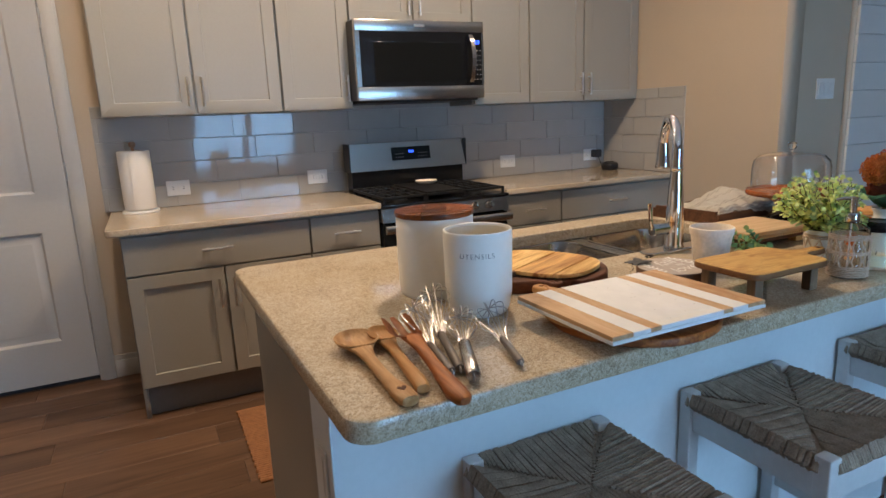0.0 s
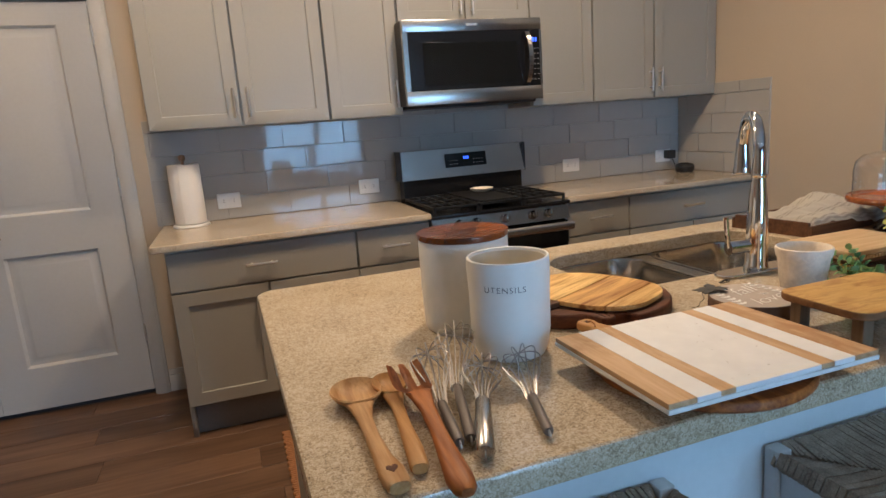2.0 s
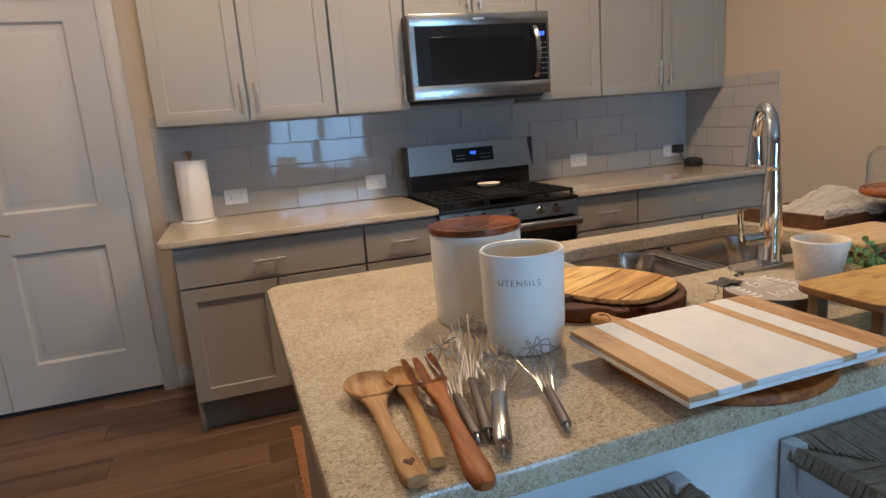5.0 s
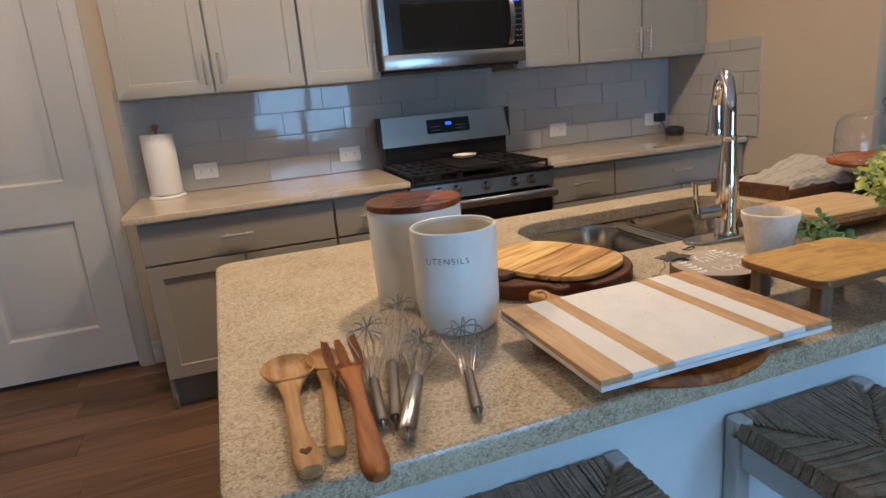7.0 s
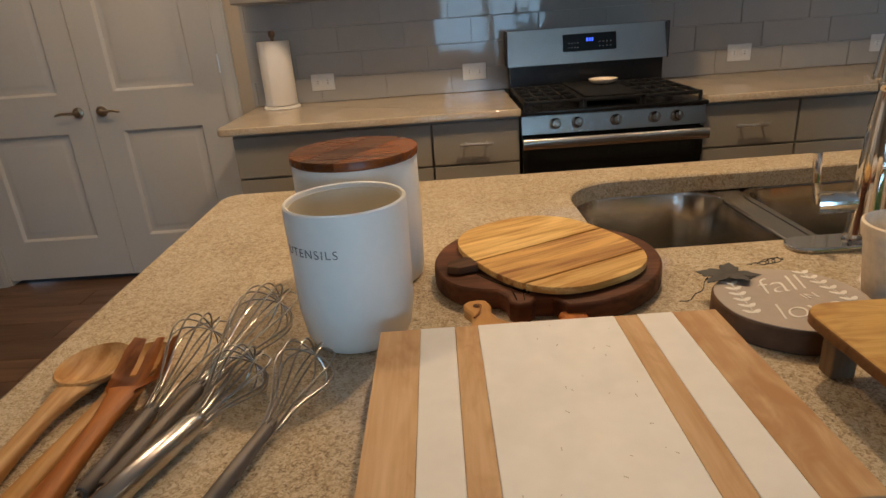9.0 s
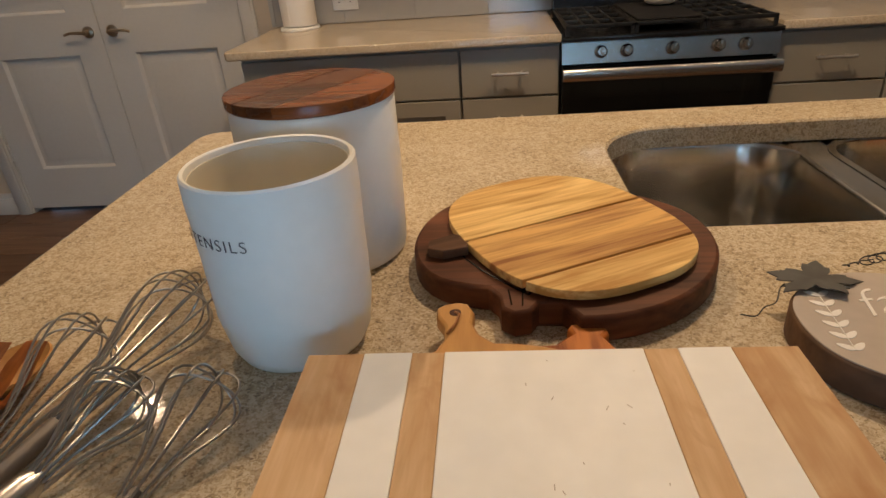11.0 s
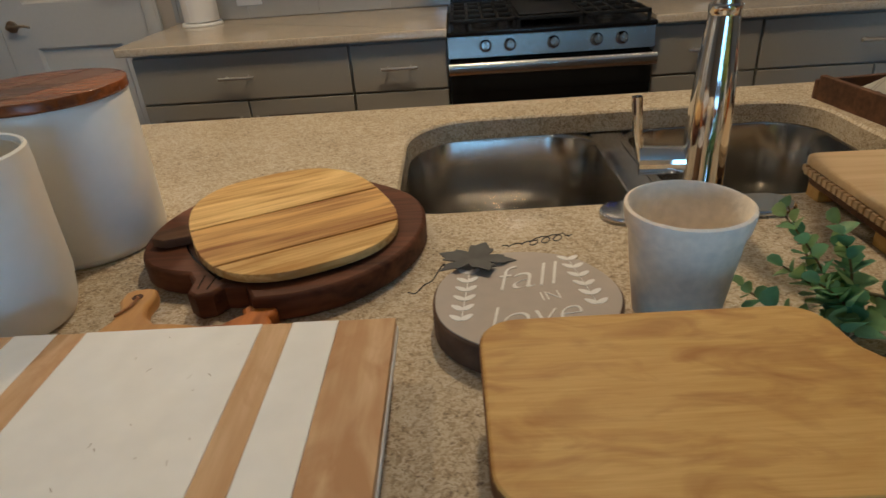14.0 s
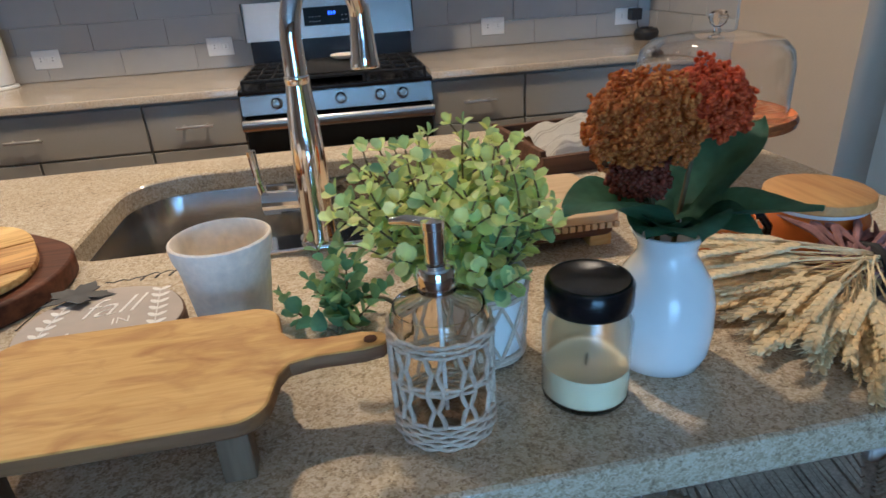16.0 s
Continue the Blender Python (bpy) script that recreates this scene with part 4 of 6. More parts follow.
def faucet():
    f = thing("kitchen_faucet", (1.498, 1.562, IZ), "polished chrome pull-down kitchen faucet with side lever", "faucet", turn=1.0)
    part("deck_plate", slab(rrect(-0.122, 0.122, -0.03, 0.03, 0.0295, 8), 0.0, 0.008, 0.003), M["chrome"], f)
    part("body", lathe([(0, 0.008), (0.028, 0.008), (0.03, 0.012), (0.027, 0.02), (0.026, 0.085), (0.0255, 0.10), (0.0245, 0.13), (0.021, 0.19), (0.0165, 0.235), (0.0165, 0.238), (0.0175, 0.24), (0.0175, 0.246), (0.0155, 0.248), (0.0145, 0.30), (0, 0.30)], 36), M["chrome"], f)
    ux, uy = 0.56, 0.829
    arc = []
    for i in range(17):
        a = math.pi * i / 16
        rr = 0.091
        arc.append((ux * rr * (1 - math.cos(a)), uy * rr * (1 - math.cos(a)), 0.288 + 0.098 * math.sin(a)))
    part("spout", tube([(0, 0, 0.285)] + arc[:-1], 0.0142, 18), M["chrome"], f, "chrome gooseneck spout")
    hx, hy = arc[-1][0], arc[-1][1]
    part("spray_head", lathe([(0, 0.325), (0.0155, 0.325), (0.0165, 0.315), (0.0165, 0.30), (0.018, 0.29), (0.0215, 0.247), (0.0245, 0.234), (0.0235, 0.230), (0.019, 0.2285), (0, 0.2285)], 32, cx=hx, cy=hy), M["chrome"], f, "chrome pull-down spray head")
    hub = tube([(-0.02, 0.006, 0.068), (-0.073, 0.018, 0.066)], [0.0165, 0.0185], 20)
    h = part("lever_hub", hub, M["chrome"], f)
    part("lever", tube([(-0.070, 0.018, 0.066), (-0.077, 0.019, 0.10), (-0.081, 0.02, 0.146)], [0.0052, 0.006, 0.0066], 12), M["chrome"], h, "slim chrome lever")


faucet()

# ---- jute mat ----
def jute_mat():
    m = thing("jute_mat", (0.337, 2.430, 0.0), "brown woven jute kitchen mat on the floor", "mat")
    for i in range(42):
        y = 0.008 + i * 0.0155
        part("braid", tube([(0.0 + 0.004 * math.sin(i * 2.1), y, 0.007), (0.3, y + 0.002 * math.sin(i), 0.0075), (0.62, y, 0.007), (0.95, y, 0.007)], 0.0082, 6), M["jute"], m)
    part("backing", boxed(0.01, 0.94, 0.004, 0.65, 0.0005, 0.004), M["jute"], m)


jute_mat()


# ---- stools ----
def stool(at):
    s = thing("counter_stool", at, "white-grey painted stool with a woven rush seat at the island", "stool", "stools at the island")
    w, d, h = 0.37, 0.384, 0.635
    for px in (0, 1):
        for py in (0, 1):
            x, y = px * (w - 0.036), py * (d - 0.036)
            part("leg", boxed(x, x + 0.036, y, y + 0.036, 0, h + 0.006, bev=0.004), M["stoolw"], s)
    for y in (0.008, d - 0.028):
        part("apron", boxed(0.036, w - 0.036, y, y + 0.02, h - 0.095, h - 0.035, bev=0.002), M["stoolw"], s)
    for x in (0.008, w - 0.028):
        part("apron", boxed(x, x + 0.02, 0.036, d - 0.036, h - 0.095, h - 0.035, bev=0.002), M["stoolw"], s)
    for y in (0.018, d - 0.018):
        part("stretcher", boxed(0.036, w - 0.036, y - 0.009, y + 0.009, 0.20, 0.23, bev=0.003), M["stoolw"], s)
    for x in (0.018, w - 0.018):
        part("stretcher", boxed(x - 0.009, x + 0.009, 0.036, d - 0.036, 0.28, 0.31, bev=0.003), M["stoolw"], s)
    bm = bmesh.new()
    rnd = random.Random(5)
    cx, cy, h0 = w / 2, d / 2, h
    N = 46
    for side in range(4):
        for i in range(N):
            u = (i + 0.5) / N
            f = abs(u - 0.5) * 2
            j = 1 - f
            if side in (0, 2):
                sg = -1 if side == 0 else 1
                x, h = cx + (u - 0.5) * (w - 0.05) + rnd.uniform(-0.003, 0.003), h0 + rnd.uniform(-0.002, 0.002)
                e = cy + sg * (d / 2 + 0.004)
                inn = cy + sg * (d / 2) * f * 0.96
                pts = [(x, e - sg * 0.016, h - 0.04), (x, e, h - 0.022), (x, e - sg * 0.012, h + 0.002), (x, e + (inn - e) * 0.5, h - 0.001 - 0.007 * j), (x, inn, h - 0.012)]
            else:
                sg = -1 if side == 1 else 1
                y, h = cy + (u - 0.5) * (d - 0.05) + rnd.uniform(-0.003, 0.003), h0 + rnd.uniform(-0.002, 0.002)
                e = cx + sg * (w / 2 + 0.004)
                inn = cx + sg * (w / 2) * f * 0.96
                pts = [(e - sg * 0.016, y, h - 0.04), (e, y, h - 0.022), (e - sg * 0.012, y, h + 0.002), (e + (inn - e) * 0.5, y, h - 0.001 - 0.007 * j), (inn, y, h - 0.012)]
            tube(pts, [0.0036, 0.0046, 0.0050, 0.0047, 0.0040], 5, bm)
    tagged(part("rush_seat", bm, M["rush"], s, "woven brown rush seat"), kind="stuff")
    part("seat_underlay", boxed(0.01, w - 0.01, 0.01, d - 0.01, h0 - 0.034, h0 - 0.014), M["rush"], s)
    return s


s1 = stool((0.616, 0.889, 0))
copy_thing(s1, pose(1.239, 0.892, 0))
copy_thing(s1, pose(1.879, 0.900, 0, 0, 0, -1))

# ---- crock and canister ----
def crock():
    c = thing("utensil_crock", (0.725, 1.373, IZ), "white matt ceramic utensil crock with grey lettering, empty", "crock", turn=1.0)
    H, rt, rb = 0.185, 0.075, 0.067
    prof = [(0, 0), (rb - 0.012, 0), (rb - 0.005, 0.004), (rb + 0.0005, 0.016), (rb + 0.006, 0.05), (rt - 0.0015, 0.11), (rt, 0.165), (rt - 0.0005, H - 0.002), (rt - 0.0025, H), (rt - 0.005, H - 0.001), (rt - 0.006, H - 0.004), (rt - 0.007, 0.11), (rb - 0.004, 0.02), (rb - 0.02, 0.01), (0, 0.01)]
    part("body", lathe(prof, 72), M["ceramic"], c)
    part("inner_glaze", lathe([(0, 0.0104), (rb - 0.0205, 0.0104), (rb - 0.0044, 0.0204), (rt - 0.0075, 0.11), (rt - 0.0064, H - 0.006), (rt - 0.0074, H - 0.0062), (rt - 0.0085, 0.11), (rb - 0.0054, 0.022), (rb - 0.021, 0.0112), (0, 0.0112)], 64), M["ceramic_in"], c, "warm cream inner glaze")
    bm = lettering("UTENSILS", 0.0150, 0, 0.0002, 1.22, -0.00025)
    mid = radians(-121)
    for v in bm.verts:
        r = rt - 0.0002 + v.co.z * 1.0 + 0.0006
        a = mid + v.co.x / rt
        v.co = (r * math.cos(a), r * math.sin(a), 0.138 + v.co.y)
    part("lettering", bm, M["ink"], c, "grey capital lettering", smooth=False)


crock()
can = thing("lidded_canister", (0.713, 1.566, IZ), "white matt ceramic canister with a dark acacia wood lid", "canister", turn=1.0)
part("body", lathe([(0, 0), (0.084, 0), (0.089, 0.004), (0.091, 0.012), (0.0935, 0.10), (0.0935, 0.187), (0.091, 0.191), (0.085, 0.191), (0.084, 0.012), (0, 0.012)], 72), M["ceramic"], can)
lid = part("lid", lathe([(0, 0.1915), (0.0925, 0.1915), (0.0930, 0.1930), (0, 0.1931)], 72), M["acacia"], can, "oiled acacia wood lid")

# ---- stacked boards under the marble board ----
def disc_outline(cx, cy, rx, ry, n=56, bulge=0.0, k=5, ph=0.0):
    return [(cx + rx * math.cos(2 * math.pi * i / n) * (1 + bulge * math.cos(k * 2 * math.pi * i / n + ph)), cy + ry * math.sin(2 * math.pi * i / n) * (1 + bulge * math.cos(k * 2 * math.pi * i / n + ph))) for i in range(n)]


def paddle(cx, cy, r, ang, neck, width, n=44):
    """A round board with a short rounded handle that points along ang."""
    pts, a = [], radians(ang)
    g = math.asin(width / r) * 1.25
    for i in range(n + 1):
        t = a + g + (2 * math.pi - 2 * g) * i / n
        pts.append((cx + r * math.cos(t), cy + r * math.sin(t)))
    ux, uy = math.cos(a), math.sin(a)
    for along, off in ((r + 0.012, -width * 0.78), (r + neck * 0.45, -width * 0.62), (r + neck * 0.7, -width * 0.85), (r + neck * 0.92, -width * 0.72), (r + neck, -width * 0.3), (r + neck, width * 0.3), (r + neck * 0.92, width * 0.72), (r + neck * 0.7, width * 0.85), (r + neck * 0.45, width * 0.62), (r + 0.012, width * 0.78)):
        pts.append((cx + ux * along - uy * off, cy + uy * along + ux * off))
    return pts


b1 = thing("round_paddle_board", (0.965, 1.160, IZ), "round reddish wooden serving board with a short handle", "serving board", turn=1.0)
part("board", slab(paddle(0, 0, 0.172, 79, 0.034, 0.022), 0.0, 0.018, 0.004), M["fork"], b1)
b2 = thing("small_paddle_board", (0.917, 1.175, IZ + 0.018), "honey wooden paddle board with a drilled handle and twine", "serving board", turn=1.0)
part("board", slab(paddle(0, 0, 0.138, 101, 0.068, 0.021), 0.0, 0.017, 0.004), M["olive2"], b2)
hx, hy = 0.187 * math.cos(radians(101)), 0.187 * math.sin(radians(101))
part("hole_rim", lathe([(0, 0.0168), (0.0055, 0.0168), (0.0055, 0.0174), (0, 0.0174)], 14, cx=hx, cy=hy), M["walnut"], b2)
part("twine", tube([(hx, hy, 0.0175), (hx + 0.004, hy - 0.006, 0.0195), (hx + 0.001, hy - 0.022, 0.0192), (hx - 0.006, hy - 0.035, 0.0188)], 0.0013, 6), M["jute"], b2)


def marble_board():
    b = thing("marble_wood_board", (0.956, 1.135, IZ + 0.0352), "white marble and maple striped cheese board on other boards", "cheese board", turn=0.7)
    xs = [-0.1905, -0.1445, -0.1055, -0.0795, 0.0755, 0.1015, 0.1415, 0.1905]
    y0, y1, h = -0.1435, 0.1435, 0.0155
    for i in range(7):
        m = M["maple"] if i % 2 == 0 else M["marble"]
        bm = bmesh.new()
        box(bm, xs[i] + 0.0001, xs[i + 1] - 0.0001, y0 - (0.0008 if i % 2 else 0), y1 + (0.0008 if i % 2 else 0), 0.0072, h, 0.0008)
        part("maple_strip" if i % 2 == 0 else "marble_strip", bm, m, b, "honey maple strip" if i % 2 == 0 else "white marble strip")
    part("marble_base", boxed(xs[0] - 0.0008, xs[7] + 0.0008, y0 - 0.0015, y1 + 0.0015, 0, 0.007, bev=0.001), M["marble"], b, "white marble base slab")
    rnd = random.Random(2)
    for _ in range(22):
        x, y, a, ln = rnd.uniform(-0.07, 0.068), rnd.uniform(-0.13, 0.13), rnd.uniform(0, 3.1), rnd.uniform(0.001, 0.005)
        part("vein", tube([(x, y, h - 0.0006), (x + ln * math.cos(a), y + ln * math.sin(a), h - 0.0006)], 0.0008, 5), M["greypaint"], b, "small grey vein in the marble")


marble_board()

# ---- pumpkin-shaped boards ----
dk = thing("dark_pumpkin_board", (0.990, 1.520, IZ), "dark walnut pumpkin-shaped board with carved lines", "serving board", turn=1)
ol = []
for i in range(64):
    a = 2 * math.pi * i / 64
    r = 0.168 - 0.034 * math.exp(-((a - radians(238)) / 0.34) ** 2) - 0.012 * math.exp(-((a - radians(52)) / 0.4) ** 2)
    ol.append((r * math.cos(a), r * math.sin(a)))
stalk = [(-0.084, -0.108), (-0.074, -0.124), (-0.072, -0.146), (-0.060, -0.156), (-0.044, -0.152), (-0.036, -0.138), (-0.014, -0.139)]
keep = [p for p in ol if not (-0.088 < p[0] < -0.010 and p[1] < 0)]
k0 = max(range(len(keep)), key=lambda i: (keep[(i + 1) % len(keep)][0] - keep[i][0]) if keep[i][1] < 0 else -9)
part("board", slab(keep[:k0 + 1] + stalk + keep[k0 + 1:], 0.0, 0.030, 0.004), M["walnut"], dk, "dark walnut board with a stalk")
cv = bmesh.new()
for s in (-0.75, -0.35, 0.35):
    tube([(-0.045 + s * 0.10 * math.sin(math.pi * t / 10), -0.125 + 0.245 * t / 10, 0.0300) for t in range(11)], 0.0012, 5, cv)
tube([(-0.064, -0.115, 0.030), (-0.062, -0.142, 0.030)], 0.0009, 5, cv)
tube([(-0.050, -0.115, 0.030), (-0.052, -0.144, 0.030)], 0.0009, 5, cv)
part("carved_lines", cv, M["black"], dk)

lp = thing("plank_pumpkin_sign", (1.000, 1.530, IZ + 0.0305), "honey planked pumpkin-shaped sign with a dark stalk", "wooden sign", turn=27)


def clip_outline(pts, y0, y1):
    """The part of a convex outline between two lines of constant y."""
    for lim, sg in ((y0, 1), (y1, -1)):
        out = []
        for i in range(len(pts)):
            (ax, ay), (bx, by) = pts[i - 1], pts[i]
            ia, ib = (ay - lim) * sg >= 0, (by - lim) * sg >= 0
            if ia != ib:
                t = (lim - ay) / (by - ay)
                out.append((ax + (bx - ax) * t, lim))
            if ib:
                out.append((bx, by))
        pts = out
    return pts


rim = [(0.0955 * math.cos(2 * math.pi * i / 90), 0.0955 * math.sin(2 * math.pi * i / 90)) for i in range(90)]
for y0, y1, tone in ((-0.1, -0.0302, "acacia"), (-0.0300, 0.0258, "acacia_dark"), (0.0260, 0.1, "acacia")):
    strip = part("strip", moved(slab(clip_outline(rim, y0, y1), 0.1932, 0.2045, 0.0008), pose(0, 0, 0, 0, 0, 62)), M[tone], lid, "glued acacia strip")
full = []
for i in range(72):
    a = 2 * math.pi * i / 72
    c, q = math.cos(a), math.sin(a)
    full.append((-0.007 + 0.117 * math.copysign(abs(c) ** 0.74, c), 0.147 * math.copysign(abs(q) ** 0.74, q)))
for y0, y1, tone in ((-0.16, -0.0935, "plank"), (-0.0895, 0.0120, "plank2"), (0.0160, 0.16, "plank")):
    q = clip_outline(full, y0, y1)
    part("plank", slab(q, 0.003, 0.013, 0.0008), M[tone], lp)
part("backing", slab([(x * 0.97, y * 0.97) for x, y in full], 0.0, 0.0028, 0.0004), M["ribbon"], lp)
part("stalk", slab([(-0.166, 0.022), (-0.154, 0.008), (-0.126, 0.004), (-0.116, 0.022), (-0.126, 0.040), (-0.158, 0.038)], 0.001, 0.012, 0.001), M["rustic"], lp, "dark grey-brown stalk")

# ---- round painted sign ----
fs = thing("round_wood_slice_sign", (1.261, 1.335, IZ), "grey painted wood slice with white lettering and bark edge", "wooden sign", turn=1.0)
part("slice", slab(disc_outline(0, 0, 0.089, 0.088, 60, 0.008, 7), 0, 0.031, 0.003), M["bark"], fs, "bark-edged wood slice")
part("painted_face", slab(disc_outline(0, 0, 0.0865, 0.0855, 60, 0.008, 7), 0.0302, 0.0318, 0.0004), M["greypaint"], fs, "grey painted face")
for txt, size, sh, x, y in (("fall", 0.062, 0.35, 0.0, 0.032), ("IN", 0.021, 0.0, 0.022, -0.003), ("love", 0.055, 0.35, 0.0, -0.034)):
    bm = lettering(txt, size, sh, 0.0003, 0.95, -0.0011 if size > 0.03 else -0.0003)
    part("lettering", moved(bm, pose(x, y, 0.0322, 0, 0, 8)), M["chalkw"], fs, "white hand lettering", smooth=False)


def petal(bm, x, y, z, ang, ln, wd):
    pts = []
    for i in range(10):
        a = 2 * math.pi * i / 10
        u, v = (math.cos(a) + 1) * ln / 2, math.sin(a) * wd / 2 * (1.1 - 0.3 * math.cos(a))
        pts.append((x + u * math.cos(ang) - v * math.sin(ang), y + u * math.sin(ang) + v * math.cos(ang)))
    slab(pts, z, z + 0.0006, 0.0002, bm)


for sx, base, top in ((1, (-0.062, -0.035), (-0.052, 0.045)), (-1, (0.062, -0.02), (0.050, 0.062))):
    bm = bmesh.new()
    for i in range(6):
        t = i / 5
        x, y = base[0] + (top[0] - base[0]) * t, base[1] + (top[1] - base[1]) * t
        petal(bm, x, y, 0.0319, radians(40), 0.014, 0.006)
        petal(bm, x, y, 0.0319, radians(140), 0.014, 0.006)
    tube([(base[0], base[1], 0.0321), (top[0], top[1], 0.0321)], 0.0006, 5, bm)
    part("leaf_sprig", bm, M["chalkw"], fs, "white painted leaf sprig")


def tin_leaf():
    t = thing("tin_leaf_ornament", (1.214, 1.402, IZ + 0.036), "grey tin maple leaf with curly wire on the wood slice", "ornament", turn=1.0)
    pts = []
    for i in range(50):
        a = 2 * math.pi * i / 50
        lobe = abs(math.cos(2.5 * a)) ** 1.6
        r = 0.019 + 0.015 * lobe + 0.0035 * math.cos(15 * a)
        pts.append((1.2 * r * math.cos(a), 0.85 * r * math.sin(a)))
    bm = slab(pts, 0.0, 0.0012, 0.0003)
    for v in bm.verts:
        v.co.z += 0.25 * abs(v.co.y) * 0.5 - 0.12 * abs(v.co.x)
    part("leaf", bm, M["greyleaf"], t)
    w = []
    for i in range(61):
        curl = 0.0075 if 22 < i < 52 else 0.002
        w.append((0.03 + 0.085 * i / 60 + curl * math.sin(i * 0.62), 0.012 + 0.060 * i / 60 + curl * math.cos(i * 0.62), 0.006 - 0.022 * i / 60 + 0.3 * curl * math.sin(i * 0.62)))
    part("wire", tube(w, 0.0007, 5), M["iron"], t, "thin curled wire")
    w2 = [(-0.03 - 0.04 * i / 20, -0.006 - 0.02 * math.sin(i * 0.12) + 0.003 * math.sin(i * 0.7), 0.0 - 0.026 * i / 20) for i in range(21)]
    part("wire", tube(w2, 0.0007, 5), M["iron"], t, "thin curled wire")


tin_leaf()

# ---- clay cup ----
cup = thing("clay_pot", (1.404, 1.346, IZ), "small chalky white clay pot, empty", "pot", turn=1.0)
part("pot_body", lathe([(0, 0), (0.037, 0), (0.040, 0.004), (0.0505, 0.090), (0.0522, 0.0925), (0.0536, 0.095), (0.0556, 0.109), (0.0552, 0.1125), (0.0525, 0.114), (0.050, 0.111), (0.047, 0.086), (0.036, 0.012), (0, 0.010)], 56, wobble=0.008), M["plaster"], cup)

# ---- footed serving board ----
def footed_board():
    b = thing("footed_paddle_board", (1.344, 1.157, IZ), "honey birch paddle-shaped riser board on four short legs", "riser board", turn=1.0)
    hw, hh = 0.129, 0.089
    pts = []
    body = rrect(-hw, hw, -hh, hh, 0.03, 7)
    k = 8
    pts = body[:k][::1]
    # counter-clockwise from the upper right corner; the handle is let into the right side
    tail = body[3 * k:]
    handle = [(hw + 0.004, -0.034), (hw + 0.012, -0.020), (hw + 0.035, -0.015), (hw + 0.075, -0.016), (hw + 0.093, -0.012), (hw + 0.101, 0.0), (hw + 0.093, 0.012), (hw + 0.075, 0.017), (hw + 0.035, 0.016), (hw + 0.012, 0.022), (hw + 0.003, 0.036)]
    ring = body[:3 * k] + tail + handle
    top = slab(ring, 0.056, 0.071, 0.003)
    # side faces take a darker brown wood than the top
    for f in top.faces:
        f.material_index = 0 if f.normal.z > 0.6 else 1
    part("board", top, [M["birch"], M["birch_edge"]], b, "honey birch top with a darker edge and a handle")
    part("hole_rim", lathe([(0, 0.0706), (0.0062, 0.0706), (0.0062, 0.0714), (0, 0.0714)], 16, cx=hw + 0.082, cy=0.0), M["walnut"], b)
    for x in (-0.094, 0.094):
        for y in (-0.060, 0.060):
            part("leg", boxed(x - 0.013, x + 0.013, y - 0.011, y + 0.011, 0, 0.0555, bev=0.002), M["birch_leg"], b)


footed_board()


def board_stack():
    b = thing("footed_serving_board", (1.777, 1.515, IZ), "footed wooden serving tray with notched edge", "serving board", turn=1.0)
    out = rrect(-0.134, 0.134, -0.094, 0.094, 0.018, 5)
    part("lower_board", slab(rrect(-0.130, 0.130, -0.09, 0.09, 0.018, 5), 0.018, 0.030, 0.002), M["rustic"], b)
    for x in (-0.11, 0.11):
        for y in (-0.07, 0.07):
            part("foot", boxed(x - 0.016, x + 0.016, y - 0.014, y + 0.014, 0, 0.0178, bev=0.002), M["birch"], b)
    bm = bmesh.new()
    for i in range(25):
        x = -0.127 + i * 0.0106
        for y in (-0.092, 0.092):
            box(bm, x - 0.0036, x + 0.0036, y - 0.003, y + 0.003, 0.0302, 0.0385)
    for i in range(16):
        y = -0.08 + i * 0.0106
        for x in (-0.132, 0.132):
            box(bm, x - 0.003, x + 0.003, y - 0.0036, y + 0.0036, 0.0302, 0.0385)
    part("notched_rim", bm, M["pale"], b, "row of small notches")
    t = solo("flat_cutting_board", slab(rrect(-0.134, 0.134, -0.096, 0.096, 0.016, 5), 0.0, 0.0125, 0.0025), M["pale"], (1.779, 1.517, IZ + 0.0388), "pale birch cutting board lying on a footed board", "cutting board")


board_stack()

